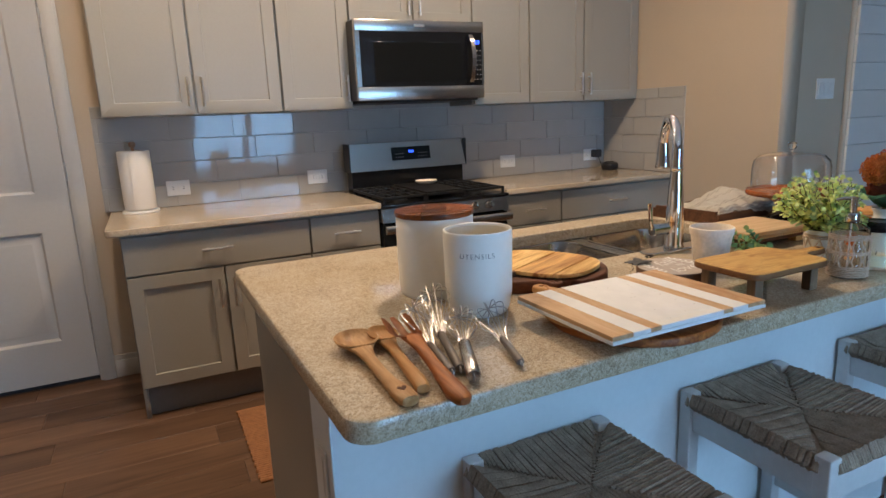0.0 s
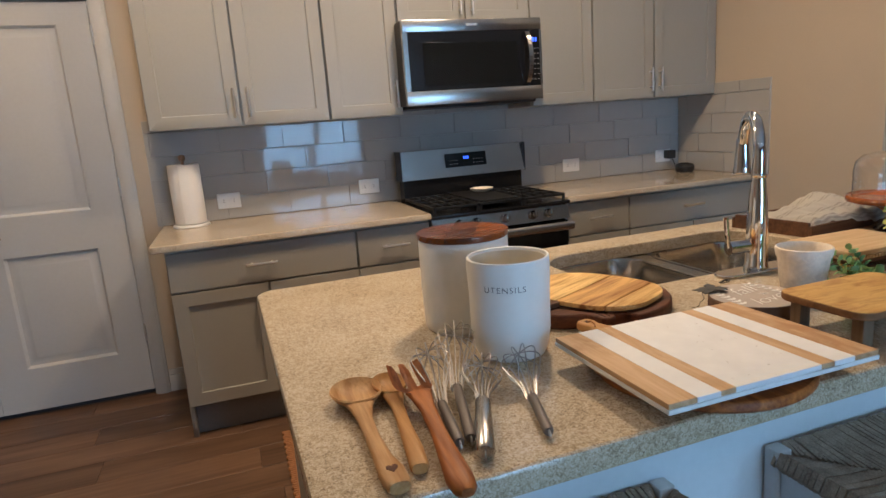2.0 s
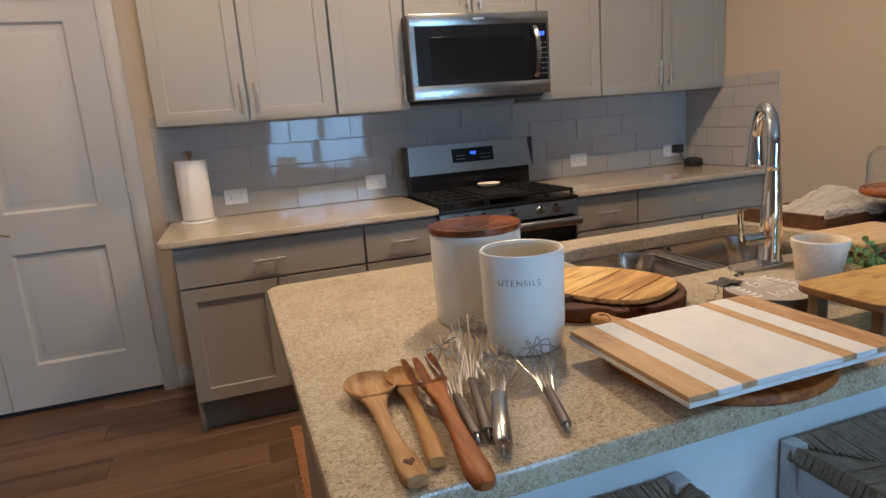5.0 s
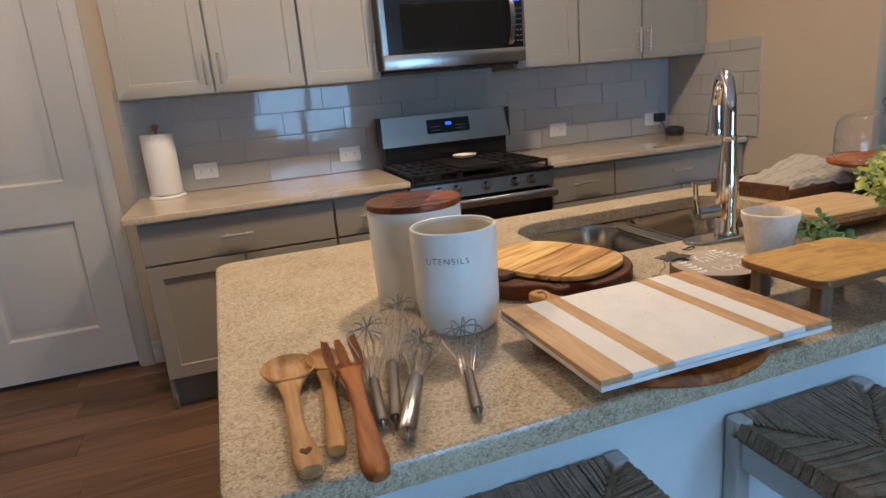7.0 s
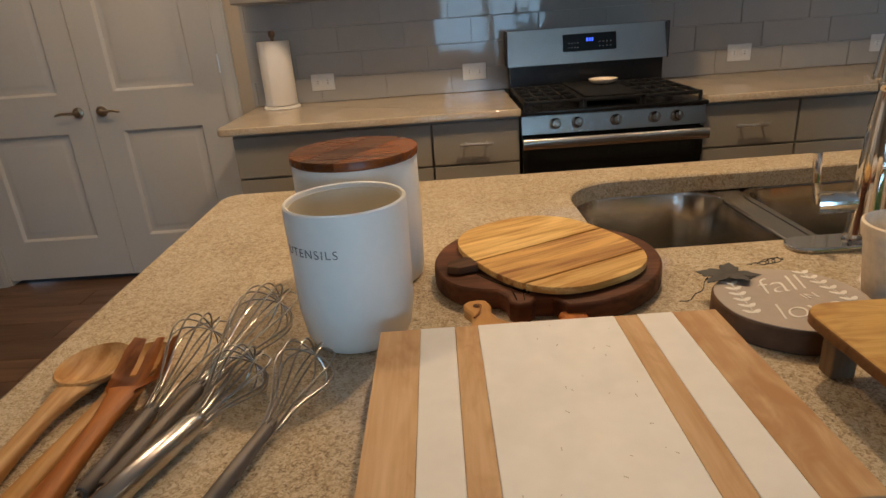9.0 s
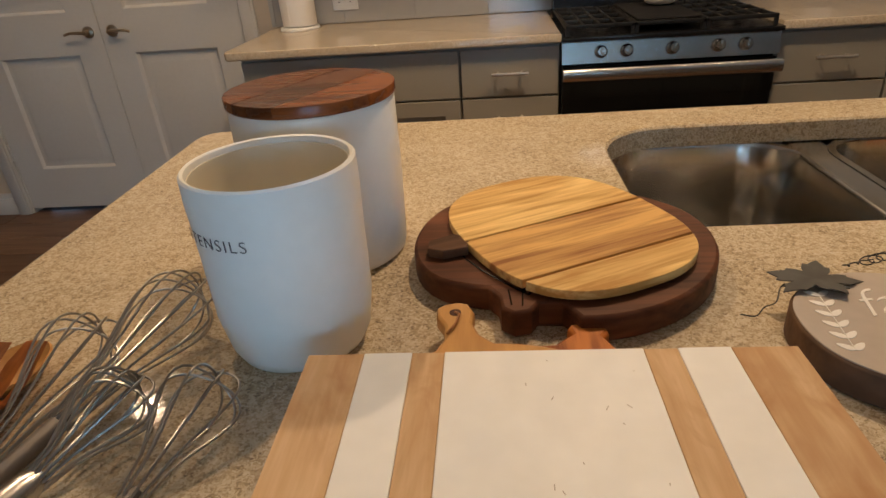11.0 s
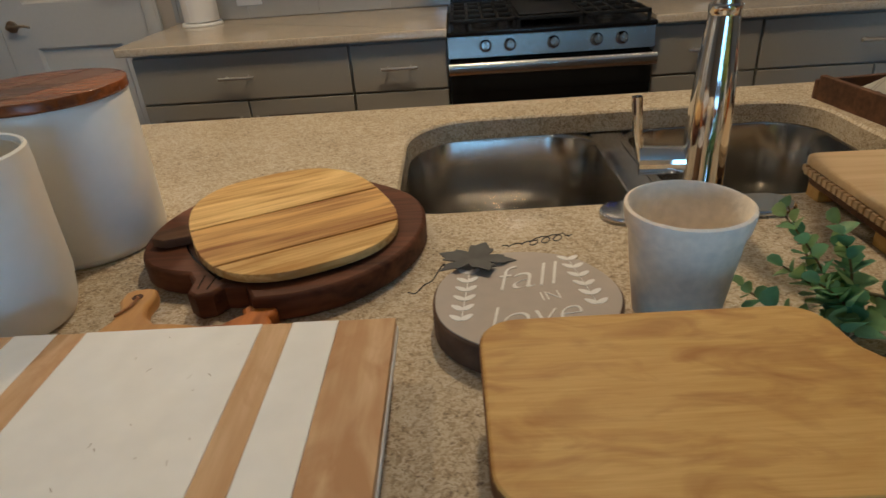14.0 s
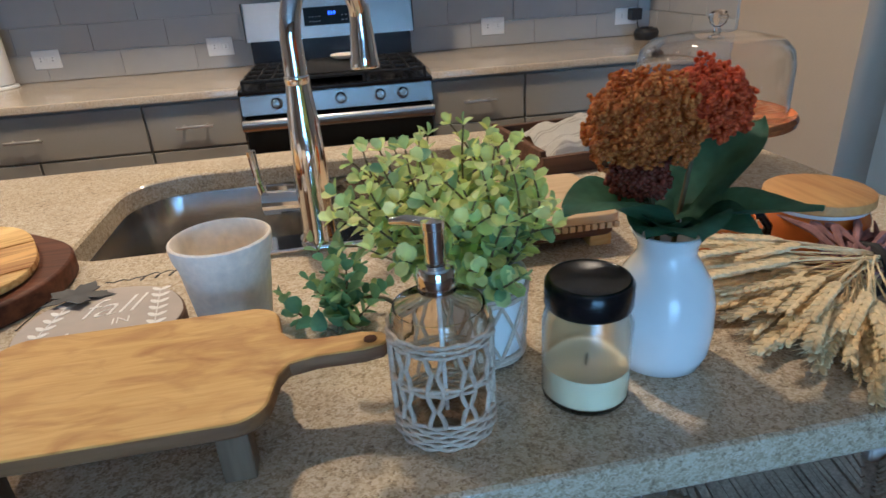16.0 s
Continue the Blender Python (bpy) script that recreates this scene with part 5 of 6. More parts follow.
# ---- tray with folded towel ----
def tray():
    t = thing("wooden_tray", (2.101, 1.917, IZ), "dark rustic wooden tray with raised sides", "tray", turn=7)
    part("tray_floor", boxed(-0.2, 0.2, -0.13, 0.13, 0.002, 0.01), M["rustic"], t)
    for y in (-0.142, 0.13):
        part("side", boxed(-0.212, 0.212, y, y + 0.012, 0, 0.036, bev=0.002), M["rustic"], t)
    for x in (-0.212, 0.2):
        part("end", boxed(x, x + 0.012, -0.13, 0.13, 0, 0.046, bev=0.002), M["rustic"], t)
    bm = bmesh.new()
    nx, ny = 60, 48
    hgt = lambda u, v: 0.040 + 0.050 * math.exp(-((u - 0.70) ** 2) * 16 - ((v - 0.66) ** 2) * 7) + 0.018 * math.exp(-((u - 0.36) ** 2) * 20 - ((v - 0.4) ** 2) * 3) + 0.005 * math.sin(11 * v + 6 * u) + 0.003 * math.sin(31 * u - 9 * v) + 0.002 * math.sin(57 * u + 21 * v)
    tops = []
    for i in range(nx + 1):
        row = []
        for j in range(ny + 1):
            u, v = i / nx, j / ny
            edge = min(u, 1 - u, v, 1 - v)
            z = hgt(u, v) - 0.022 * (1 - min(1, edge * 9)) ** 2
            wav = 0.006 * math.sin(7 * u + 3 * v)
            row.append(bm.verts.new((-0.19 + 0.36 * u + 0.05 * v, -0.13 + 0.25 * v + wav - 0.03 * u, z)))
        tops.append(row)
    mi = []
    for i in range(nx):
        for j in range(ny):
            f = bm.faces.new((tops[i][j], tops[i + 1][j], tops[i + 1][j + 1], tops[i][j + 1]))
            f.material_index = 1 if j % 6 in (1, 3) and j % 12 < 6 else 0
    r = bmesh.ops.solidify(bm, geom=bm.faces[:], thickness=0.010)
    tw = part("striped_towel", bm, [M["towel"], M["stripe"]])
    tw.matrix_world = pose(2.101, 1.917, IZ + 0.004, 0, 0, 7)
    tagged(tw, "cream cotton towel with thin stripes, folded in the tray", "towel")


tray()


# ---- cake stand ----
def cake_stand():
    c = thing("cake_stand", (2.190, 1.690, IZ), "wooden cake stand under a clear glass dome", "cake stand", turn=1.0)
    part("foot", lathe([(0, 0), (0.062, 0), (0.065, 0.005), (0.05, 0.014), (0.024, 0.024), (0.018, 0.05), (0.024, 0.078), (0.05, 0.09), (0, 0.09)], 40), M["black"], c, "black turned pedestal")
    part("plate", lathe([(0, 0.09), (0.132, 0.09), (0.143, 0.094), (0.145, 0.103), (0.141, 0.111), (0.135, 0.107), (0, 0.105)], 64), M["acacia"], c, "dark acacia plate")
    d = part("dome", lathe([(0.127, 0.108), (0.128, 0.115), (0.1275, 0.19), (0.122, 0.215), (0.105, 0.233), (0.06, 0.242), (0.0, 0.2445), (0.0, 0.2415), (0.06, 0.239), (0.103, 0.230), (0.119, 0.213), (0.1245, 0.19), (0.125, 0.115), (0.124, 0.108)], 64, wrap=True), M["clear"], c, "clear glass dome")
    part("knob", lathe([(0, 0.243), (0.006, 0.244), (0.006, 0.252), (0.013, 0.258), (0.016, 0.268), (0.012, 0.277), (0, 0.280)], 24), M["clear"], d, "round glass knob")


cake_stand()


# ---- foliage ----
def leaf(bm, p, along, normal, ln, wd, cup_=0.2):
    """One small cupped oval leaf."""
    along = Vector(along).normalized()
    side = Vector(normal).cross(along)
    if side.length < 1e-4:
        side = Vector((1, 0, 0)).cross(along)
    side.normalize()
    up = along.cross(side)
    p = Vector(p)
    c = bm.verts.new(p + along * ln * 0.52)
    ring = []
    for i in range(8):
        a = 2 * math.pi * i / 8
        u, v = (1 - math.cos(a)) / 2, math.sin(a)
        ring.append(bm.verts.new(p + along * ln * u + side * wd * 0.5 * v * (0.75 + 0.45 * u) + up * cup_ * wd * v * v))
    for i in range(8):
        bm.faces.new((c, ring[i], ring[(i + 1) % 8]))


def sprig(bs, bl, root, tip, rnd, pairs, ln, wd, bow=0.02):
    root, tip = Vector(root), Vector(tip)
    side = Vector((rnd.uniform(-1, 1), rnd.uniform(-1, 1), rnd.uniform(0, 0.6))) * bow
    pts = [root.lerp(tip, t / 8) + side * math.sin(math.pi * t / 8) for t in range(9)]
    tube(pts, [0.0016 - 0.0001 * i for i in range(9)], 5, bs)
    for i in range(pairs):
        t = 0.22 + 0.78 * i / max(1, pairs - 1)
        q = pts[min(8, int(t * 8))]
        d = (pts[min(8, int(t * 8) + 1)] - pts[max(0, int(t * 8) - 1)]).normalized()
        o = d.cross(Vector((math.cos(i * 2.4), math.sin(i * 2.4), 0.3))).normalized()
        for s in (-1, 1):
            k = rnd.uniform(0.75, 1.2) * (1.1 - 0.35 * t)
            al = (o * s + d * 0.55 + Vector((0, 0, rnd.uniform(-0.1, 0.4)))).normalized()
            leaf(bl, q, al, d + Vector((rnd.uniform(-0.5, 0.5), rnd.uniform(-0.5, 0.5), 0.6)), ln * k, wd * k)
    leaf(bl, pts[-1], (pts[-1] - pts[-2]), Vector((rnd.uniform(-1, 1), rnd.uniform(-1, 1), 0.3)), ln * 0.7, wd * 0.7)


def potted_plant():
    p = thing("potted_eucalyptus", (1.672, 1.222, IZ), "artificial green eucalyptus in a white pot with jute netting", "plant", turn=1.0)
    part("pot", lathe([(0, 0), (0.036, 0), (0.039, 0.004), (0.042, 0.086), (0.0435, 0.09), (0.0435, 0.094), (0.040, 0.094), (0.038, 0.08), (0, 0.078)], 40), M["ceramic"], p, "white ceramic pot")
    nb = bmesh.new()
    for k in range(9):
        a0 = 2 * math.pi * k / 9
        for s in (-1, 1):
            tube([((0.040 + 0.003 * i / 8 + 0.0012) * math.cos(a0 + s * i / 8 * 0.72), (0.040 + 0.003 * i / 8 + 0.0012) * math.sin(a0 + s * i / 8 * 0.72), 0.012 + 0.062 * i / 8) for i in range(9)], 0.0019, 5, nb)
    for z, r in ((0.006, 0.0405), (0.011, 0.041), (0.075, 0.0435), (0.081, 0.0437)):
        tube([(r * math.cos(2 * math.pi * i / 28), r * math.sin(2 * math.pi * i / 28), z) for i in range(28)], 0.0028, 6, nb, True)
    part("jute_net", nb, M["rattan"], p, "knotted jute netting")
    part("moss", lathe([(0, 0.0785), (0.037, 0.0785), (0.02, 0.092), (0, 0.094)], 16), M["soil"], p)
    rnd = random.Random(11)
    bl = bmesh.new()
    for i in range(68):
        a = i * 2.399
        r = 0.03 + 0.088 * math.sqrt((i + 0.5) / 68)
        hgt = 0.222 - 0.9 * (r - 0.05) ** 2 / 0.1 - 0.55 * max(0, r - 0.07) + rnd.uniform(-0.03, 0.012)
        tip = (-0.034 + 0.93 * r * math.cos(a), r * math.sin(a) * 0.85, max(0.09, hgt))
        bs = bmesh.new()
        sprig(bs, bl, (0.015 * math.cos(a), 0.015 * math.sin(a), 0.085), tip, rnd, rnd.randint(10, 12), 0.0195, 0.0162, 0.02)
        part("stem", bs, M["stem"], p)
    tagged(part("foliage", bl, M["eucal"], p, "round yellow-green leaves"), kind="stuff")


potted_plant()


def loose_sprig():
    p = thing("eucalyptus_sprig", (1.533, 1.308, IZ), "dark green eucalyptus sprig with a curled wire lying on the worktop", "sprig", turn=1.0)
    rnd = random.Random(4)
    bl = bmesh.new()
    for tip in ((0.0, 0.11, 0.07), (-0.03, 0.06, 0.085), (-0.075, 0.045, 0.03), (0.02, 0.05, 0.06), (0.045, 0.0, 0.045), (-0.03, -0.01, 0.055), (-0.04, 0.03, 0.05), (0.0, 0.03, 0.09), (0.03, 0.03, 0.03)):
        bs = bmesh.new()
        sprig(bs, bl, (-0.012, -0.035, 0.012), tip, rnd, 7, 0.022, 0.020, 0.012)
        part("stem", bs, M["stem"], p)
    tagged(part("foliage", bl, M["eucal2"], p, "round blue-green leaves"), kind="stuff")
    part("wire_loop", tube([(0.005, 0.02, 0.03), (0.045, 0.0, 0.028), (0.066, -0.02, 0.02), (0.06, -0.038, 0.008), (0.02, -0.048, 0.004), (-0.02, -0.05, 0.004)], 0.0026, 7), M["stem"], p, "dark brown wire-wrapped stem")


loose_sprig()


# ---- soap dispenser ----
def soap():
    s = thing("soap_dispenser", (1.613, 1.121, IZ), "glass soap bottle in rattan netting with chrome pump", "soap dispenser", turn=1.0)
    R = 0.041
    part("bottle", lathe([(0, 0), (R - 0.003, 0), (R, 0.003), (R, 0.112), (R - 0.003, 0.121), (0.024, 0.129), (0.0145, 0.132), (0.0145, 0.138), (0.0120, 0.138), (0.0120, 0.131), (0.022, 0.126), (R - 0.006, 0.119), (R - 0.003, 0.111), (R - 0.003, 0.006), (0, 0.006)], 48), M["reflglass"], s, "clear glass bottle")
    for k, z in enumerate((0.006, 0.0105, 0.015, 0.0195, 0.024, 0.0285, 0.060, 0.0645, 0.096, 0.1005, 0.105)):
        ring = [R + 0.0020 + 0.0010 * math.sin(14 * 2 * math.pi * i / 84 + k * math.pi) for i in range(84)]
        part("rattan_band", tube([(q * math.cos(2 * math.pi * i / 84), q * math.sin(2 * math.pi * i / 84), z) for i, q in enumerate(ring)], 0.0018, 6, None, True), M["rattan"], s, "woven pale rattan band")
    vb = bmesh.new()
    for k in range(10):
        for off in (-1, 1):
            pts = []
            for i in range(13):
                t = i / 12
                z = 0.028 + t * 0.07
                w = 0.115 * abs(math.cos(math.pi * 2 * (z - 0.0285) / 0.0675)) + 0.035
                a = 2 * math.pi * k / 10 + off * w
                pts.append(((R + 0.0022) * math.cos(a), (R + 0.0022) * math.sin(a), z))
            tube(pts, 0.0021, 6, vb)
    tagged(part("rattan_netting", vb, M["rattan"], s, "open rattan netting"), kind="stuff")
    part("collar", lathe([(0, 0.133), (0.0155, 0.133), (0.0165, 0.135), (0.0165, 0.153), (0.0145, 0.156), (0.006, 0.157), (0, 0.157)], 32), M["chrome"], s, "chrome collar")
    pb = lathe([(0, 0.157), (0.0085, 0.157), (0.0085, 0.186), (0.0095, 0.187), (0.0095, 0.1935), (0, 0.195)], 24)
    tube([(0, 0, 0.190), (-0.018, 0.014, 0.1905), (-0.030, 0.024, 0.187)], [0.0055, 0.0045, 0.0036], 10, pb)
    part("pump", pb, M["chrome"], s, "chrome pump nozzle")
    part("dip_tube", tube([(0, 0, 0.132), (0.002, 0.002, 0.012)], 0.002, 6), M["white"], s)


soap()

# ---- candle jar with black lid ----
jr = thing("candle_jar", (1.746, 1.132, IZ), "glass candle jar part filled with cream wax, black lid", "candle", turn=1.0)
part("jar", lathe([(0, 0), (0.036, 0), (0.0395, 0.005), (0.0400, 0.078), (0.0375, 0.088), (0.0340, 0.098), (0.0320, 0.098), (0.0352, 0.087), (0.0376, 0.077), (0.0372, 0.007), (0, 0.006)], 44), M["frost"], jr, "hazy glass jar")
part("wax", lathe([(0, 0.0065), (0.0366, 0.0075), (0.0366, 0.036), (0.033, 0.0335), (0, 0.033)], 36), M["wax"], jr, "cream wax")
lb = bmesh.new()
loops(lb, [[((0.0375 - d) * math.cos(radians(a)), (0.0375 - d) * math.sin(radians(a)), z) for d, z in ((0.0022, 0.037), (0.0022, 0.066), (0.0030, 0.066), (0.0030, 0.037))] for a in range(50, 150, 5)], True, True)
part("back_label", lb, M["kraft"], jr, "tan paper label on the far side")
part("wick", tube([(0, 0, 0.033), (0.001, 0, 0.043)], 0.001, 5), M["iron"], jr)
part("lid", lathe([(0, 0.095), (0.0375, 0.095), (0.0385, 0.097), (0.0385, 0.116), (0.036, 0.120), (0.034, 0.1205), (0.032, 0.1195), (0, 0.1195)], 44), M["black"], jr, "glossy black metal lid")


# ---- vase of flowers ----
def flowers():
    v = thing("flower_vase", (1.836, 1.168, IZ), "glossy white ceramic vase of rust and red flowers", "vase", turn=1.0)
    part("vase_body", lathe([(0, 0), (0.037, 0), (0.0425, 0.004), (0.0475, 0.018), (0.0495, 0.042), (0.0480, 0.070), (0.0420, 0.091), (0.032, 0.107), (0.0265, 0.117), (0.0275, 0.127), (0.0345, 0.139), (0.033, 0.140), (0.0255, 0.127), (0.0245, 0.116), (0.028, 0.105), (0.036, 0.08), (0.036, 0.02), (0, 0.012)], 56), M["glaze"], v, "glossy white vase")
    rnd = random.Random(9)
    for (cx, cy, cz, r, m, lab, n) in ((-0.038, -0.004, 0.240, 0.045, "rust", "rust orange flower head", 1250), (0.038, 0.028, 0.242, 0.039, "red", "deep red flower head", 1000), (-0.030, 0.008, 0.190, 0.026, "maroon", "dark maroon flower head", 420)):
        bm = bmesh.new()
        for i in range(n):
            z = 1 - 1.75 * (i + 0.5) / n
            a = i * 2.39996
            q = math.sqrt(max(0, 1 - z * z))
            lump = 1 + 0.30 * noise.noise(Vector((q * math.cos(a) * 2.6 + cx * 50, q * math.sin(a) * 2.6, z * 2.6)))
            rr = r * lump * rnd.uniform(0.84, 1.06)
            c = Vector((cx + rr * q * math.cos(a), cy + rr * q * math.sin(a), cz + rr * z * 0.88))
            bmesh.ops.create_icosphere(bm, subdivisions=1, radius=rnd.uniform(0.0016, 0.0034), matrix=Matrix.Translation(c) @ Matrix.Diagonal((1, 1, rnd.uniform(0.8, 1.3), 1)))
        f = part("flower_head", bm, M[m], v, lab)
        part("flower_core", lathe([(0, -r * 0.8), (r * 0.55, -r * 0.6), (r * 0.88, 0), (r * 0.55, r * 0.6), (0, r * 0.8)], 16, cx=cx, cy=cy), M[m], f).location.z = cz
        part("stem", tube([(cx * 0.1, cy * 0.1, 0.06), (cx * 0.35, cy * 0.35, 0.14), (cx * 0.85, cy * 0.85, cz - r * 0.6)], 0.0025, 6), M["stem"], v)
    for (a, ln, wd, up, z0, droop) in ((190, 0.100, 0.098, 0.90, 0.134, 0.34), (258, 0.060, 0.082, 0.85, 0.132, 0.30), (305, 0.066, 0.066, 0.62, 0.134, 0.25), (338, 0.112, 0.062, 0.50, 0.134, 0.20), (18, 0.098, 0.078, 1.15, 0.138, 0.22), (95, 0.090, 0.070, 0.9, 0.134, 0.2), (222, 0.052, 0.060, 0.75, 0.132, 0.25)):
        bm = bmesh.new()
        ca, sa = math.cos(radians(a)), math.sin(radians(a))
        nx, ny = 10, 6
        grid = []
        for i in range(nx + 1):
            t = i / nx
            w = wd * math.sin(math.pi * min(0.985, t * 0.86 + 0.125)) ** 0.75 * (1.0 - 0.2 * t)
            row = []
            for j in range(ny + 1):
                s = (j / ny - 0.5)
                x = 0.012 + ln * t
                z = z0 + 0.006 + up * ln * t - droop * ln * t * t * 1.6 + 0.35 * abs(s) * w + 0.004 * math.sin(6 * t + j)
                row.append(bm.verts.new((ca * x - sa * s * w, sa * x + ca * s * w, z)))
            grid.append(row)
        for i in range(nx):
            for j in range(ny):
                bm.faces.new((grid[i][j], grid[i + 1][j], grid[i + 1][j + 1], grid[i][j + 1]))
        bmesh.ops.solidify(bm, geom=bm.faces[:], thickness=0.0008)
        part("leaf", bm, M["bigleaf"], v, "broad dark green leaf")


flowers()

# ---- candle, mug, dried wheat ----
cd = thing("amber_candle", (2.140, 1.345, IZ), "orange glass candle jar with a wooden lid", "candle", turn=1.0)
part("jar", lathe([(0, 0), (0.05, 0), (0.058, 0.006), (0.0645, 0.03), (0.063, 0.055), (0.058, 0.064), (0, 0.064)], 48), M["orange"], cd, "burnt orange glass jar")
part("gasket", lathe([(0, 0.0642), (0.059, 0.0642), (0.06, 0.07), (0, 0.07)], 40), M["white"], cd)
part("lid", lathe([(0, 0.0702), (0.063, 0.0702), (0.065, 0.073), (0.064, 0.083), (0.061, 0.085), (0, 0.085)], 48), M["olive2"], cd, "grained wooden lid")
mg = thing("orange_mug", (1.995, 1.325, IZ), "orange glazed mug with a dark handle", "mug", turn=1.0)
part("mug_body", lathe([(0, 0), (0.034, 0), (0.038, 0.004), (0.041, 0.04), (0.038, 0.075), (0.036, 0.075), (0.0385, 0.04), (0.034, 0.008), (0, 0.007)], 40), M["orange"], mg)
part("handle", tube([(0.036, 0, 0.066), (0.052, -0.002, 0.068), (0.064, -0.004, 0.052), (0.062, -0.004, 0.028), (0.048, -0.002, 0.014), (0.037, 0, 0.014)], 0.0055, 10), M["black"], mg, "black handle")


def wheat():
    w = thing("dried_wheat_bundle", (2.095, 1.215, IZ), "bundle of dried wheat and plum grass tied with black ribbon", "dried grass", turn=1.0)
    rnd = random.Random(21)
    pb = bmesh.new()
    for i in range(78):
        u = rnd.random()
        ang = radians(152 + 94 * u + rnd.uniform(-6, 6))
        ln = rnd.uniform(0.13, 0.205)
        z0 = rnd.uniform(0.006, 0.062)
        p0 = Vector((0.10 * math.cos(radians(25)), 0.10 * math.sin(radians(25)), 0.02))
        p1 = Vector((rnd.uniform(-0.008, 0.008), rnd.uniform(-0.016, 0.016), z0))
        d = Vector((math.cos(ang), math.sin(ang), 0))
        z1 = max(0.006, z0 * (1 - 0.4 * u) - 0.004)
        p2 = p1 + d * ln * 0.5 + Vector((0, 0, 0.01 + z1 - z0))
        p3 = p1 + d * ln + Vector((0, 0, z1 - z0))
        p3 += Vector((-d.y, d.x, 0)) * rnd.uniform(-0.035, 0.035) + Vector((0, 0, rnd.uniform(-0.006, 0.010)))
        p3.z, p2.z = max(p3.z, 0.007), max(p2.z, 0.008)
        part("stalk", tube([p0, p1, p2], 0.0011, 5), M["wheat"], w)
        hb = bmesh.new()
        # head: paired kernels along the last half
        k = 11
        ax = (p3 - p2)
        side = Vector((-d.y, d.x, 0))
        for j in range(k):
            q = p2 + ax * (j / k)
            for s in (-1, 1):
                c = q + side * s * 0.0028 + Vector((0, 0, 0.001 * (j % 2)))
                mtx = Matrix.Translation(c) @ d.to_track_quat("X", "Z").to_matrix().to_4x4() @ pose(0, 0, 0, 0, 0, s * 18) @ Matrix.Diagonal((0.0092, 0.0035, 0.0032, 1))
                bmesh.ops.create_icosphere(hb, subdivisions=1, radius=1, matrix=mtx)
            tube([q, q + d * 0.026 - side * 0.004 + Vector((0, 0, 0.003))], 0.0003, 3, hb)
            tube([q, q + d * 0.02 + side * rnd.uniform(-0.006, 0.006) + Vector((0, 0, rnd.uniform(-0.001, 0.004)))], 0.0003, 3, hb)
        part("wheat_ear", hb, M["wheat"], w, "pale bearded wheat ear")
    for i in range(30):
        ang = radians(rnd.uniform(10, 95))
        d = Vector((math.cos(ang), math.sin(ang), 0))
        p = Vector((rnd.uniform(-0.02, 0.03), rnd.uniform(-0.01, 0.03), rnd.uniform(0.02, 0.05)))
        tube([p, p + d * 0.06 + Vector((0, 0, 0.015)), p + d * rnd.uniform(0.1, 0.15) + Vector((0, 0, rnd.uniform(-0.005, 0.02)))], [0.001, 0.005, 0.0012], 6, pb)
    part("plum_grass", pb, M["purple"], w, "dried plum-coloured grass")
    part("ribbon", tube([(0.028 + 0.004 * math.cos(a / 10 * 6.283), 0.016 + 0.032 * math.cos(a / 10 * 6.283 + 1.57), 0.027 + 0.026 * math.sin(a / 10 * 6.283 + 1.57)) for a in range(10)], 0.006, 8, None, True), M["ribbon"], w, "black ribbon tie")


wheat()


# ---- wooden spoons, fork, whisks ----
def lofted(stations, n=14):
    """A carved handle: stations of (x, y, z, half width, half height) along its length."""
    bm = bmesh.new()
    rings = []
    for i, (x, y, z, w, h) in enumerate(stations):
        a, b = stations[max(i - 1, 0)], stations[min(i + 1, len(stations) - 1)]
        d = Vector((b[0] - a[0], b[1] - a[1], 0)).normalized()
        s = Vector((d.y, -d.x, 0))
        rings.append([Vector((x, y, z)) + s * w * math.copysign(abs(math.cos(t)) ** 0.75, math.cos(t)) + Vector((0, 0, h * math.copysign(abs(math.sin(t)) ** 0.75, math.sin(t)))) for t in [2 * math.pi * k / n for k in range(n)]])
    loops(bm, rings, True, True)
    bmesh.ops.recalc_face_normals(bm, faces=bm.faces)
    return bm


def bowl_of(bm, cx, cy, z, rx, ry, depth):
    rings = []
    for f, dz in ((0.05, -depth), (0.5, -depth * 0.8), (0.85, -depth * 0.3), (1.0, 0.004), (0.95, 0.006), (0.8, -depth * 0.1), (0.5, -depth * 0.5), (0.05, -depth * 0.62)):
        rings.append([(cx + rx * f * math.cos(2 * math.pi * i / 32), cy + ry * f * math.sin(2 * math.pi * i / 32), z + dz) for i in range(32)])
    loops(bm, rings, True, True)
    bmesh.ops.recalc_face_normals(bm, faces=bm.faces)


def heart(cx, cy, s):
    pts = []
    for i in range(24):
        t = 2 * math.pi * i / 24
        pts.append((cx + s * 0.8 * math.sin(t) ** 3, cy + s * (13 * math.cos(t) - 5 * math.cos(2 * t) - 2 * math.cos(3 * t) - math.cos(4 * t)) / 16))
    return pts[::-1]


sp1 = thing("wooden_spoon", (0.068, -0.030, IZ), "pale wooden spoon with a heart cut in its handle", "spoon", turn=1.0)
part("handle", lofted([(0.365, 1.050, 0.009, 0.013, 0.0085), (0.365, 1.056, 0.009, 0.0165, 0.009), (0.364, 1.085, 0.0095, 0.0175, 0.009), (0.362, 1.12, 0.0105, 0.0125, 0.0085), (0.362, 1.17, 0.013, 0.0105, 0.008), (0.364, 1.225, 0.016, 0.011, 0.0075), (0.367, 1.262, 0.017, 0.017, 0.007), (0.369, 1.285, 0.016, 0.025, 0.005)]), M["olive"], sp1, "carved handle")
b = bmesh.new()
bowl_of(b, 0.371, 1.318, 0.019, 0.042, 0.049, 0.017)
part("spoon_bowl", b, M["olive"], sp1)
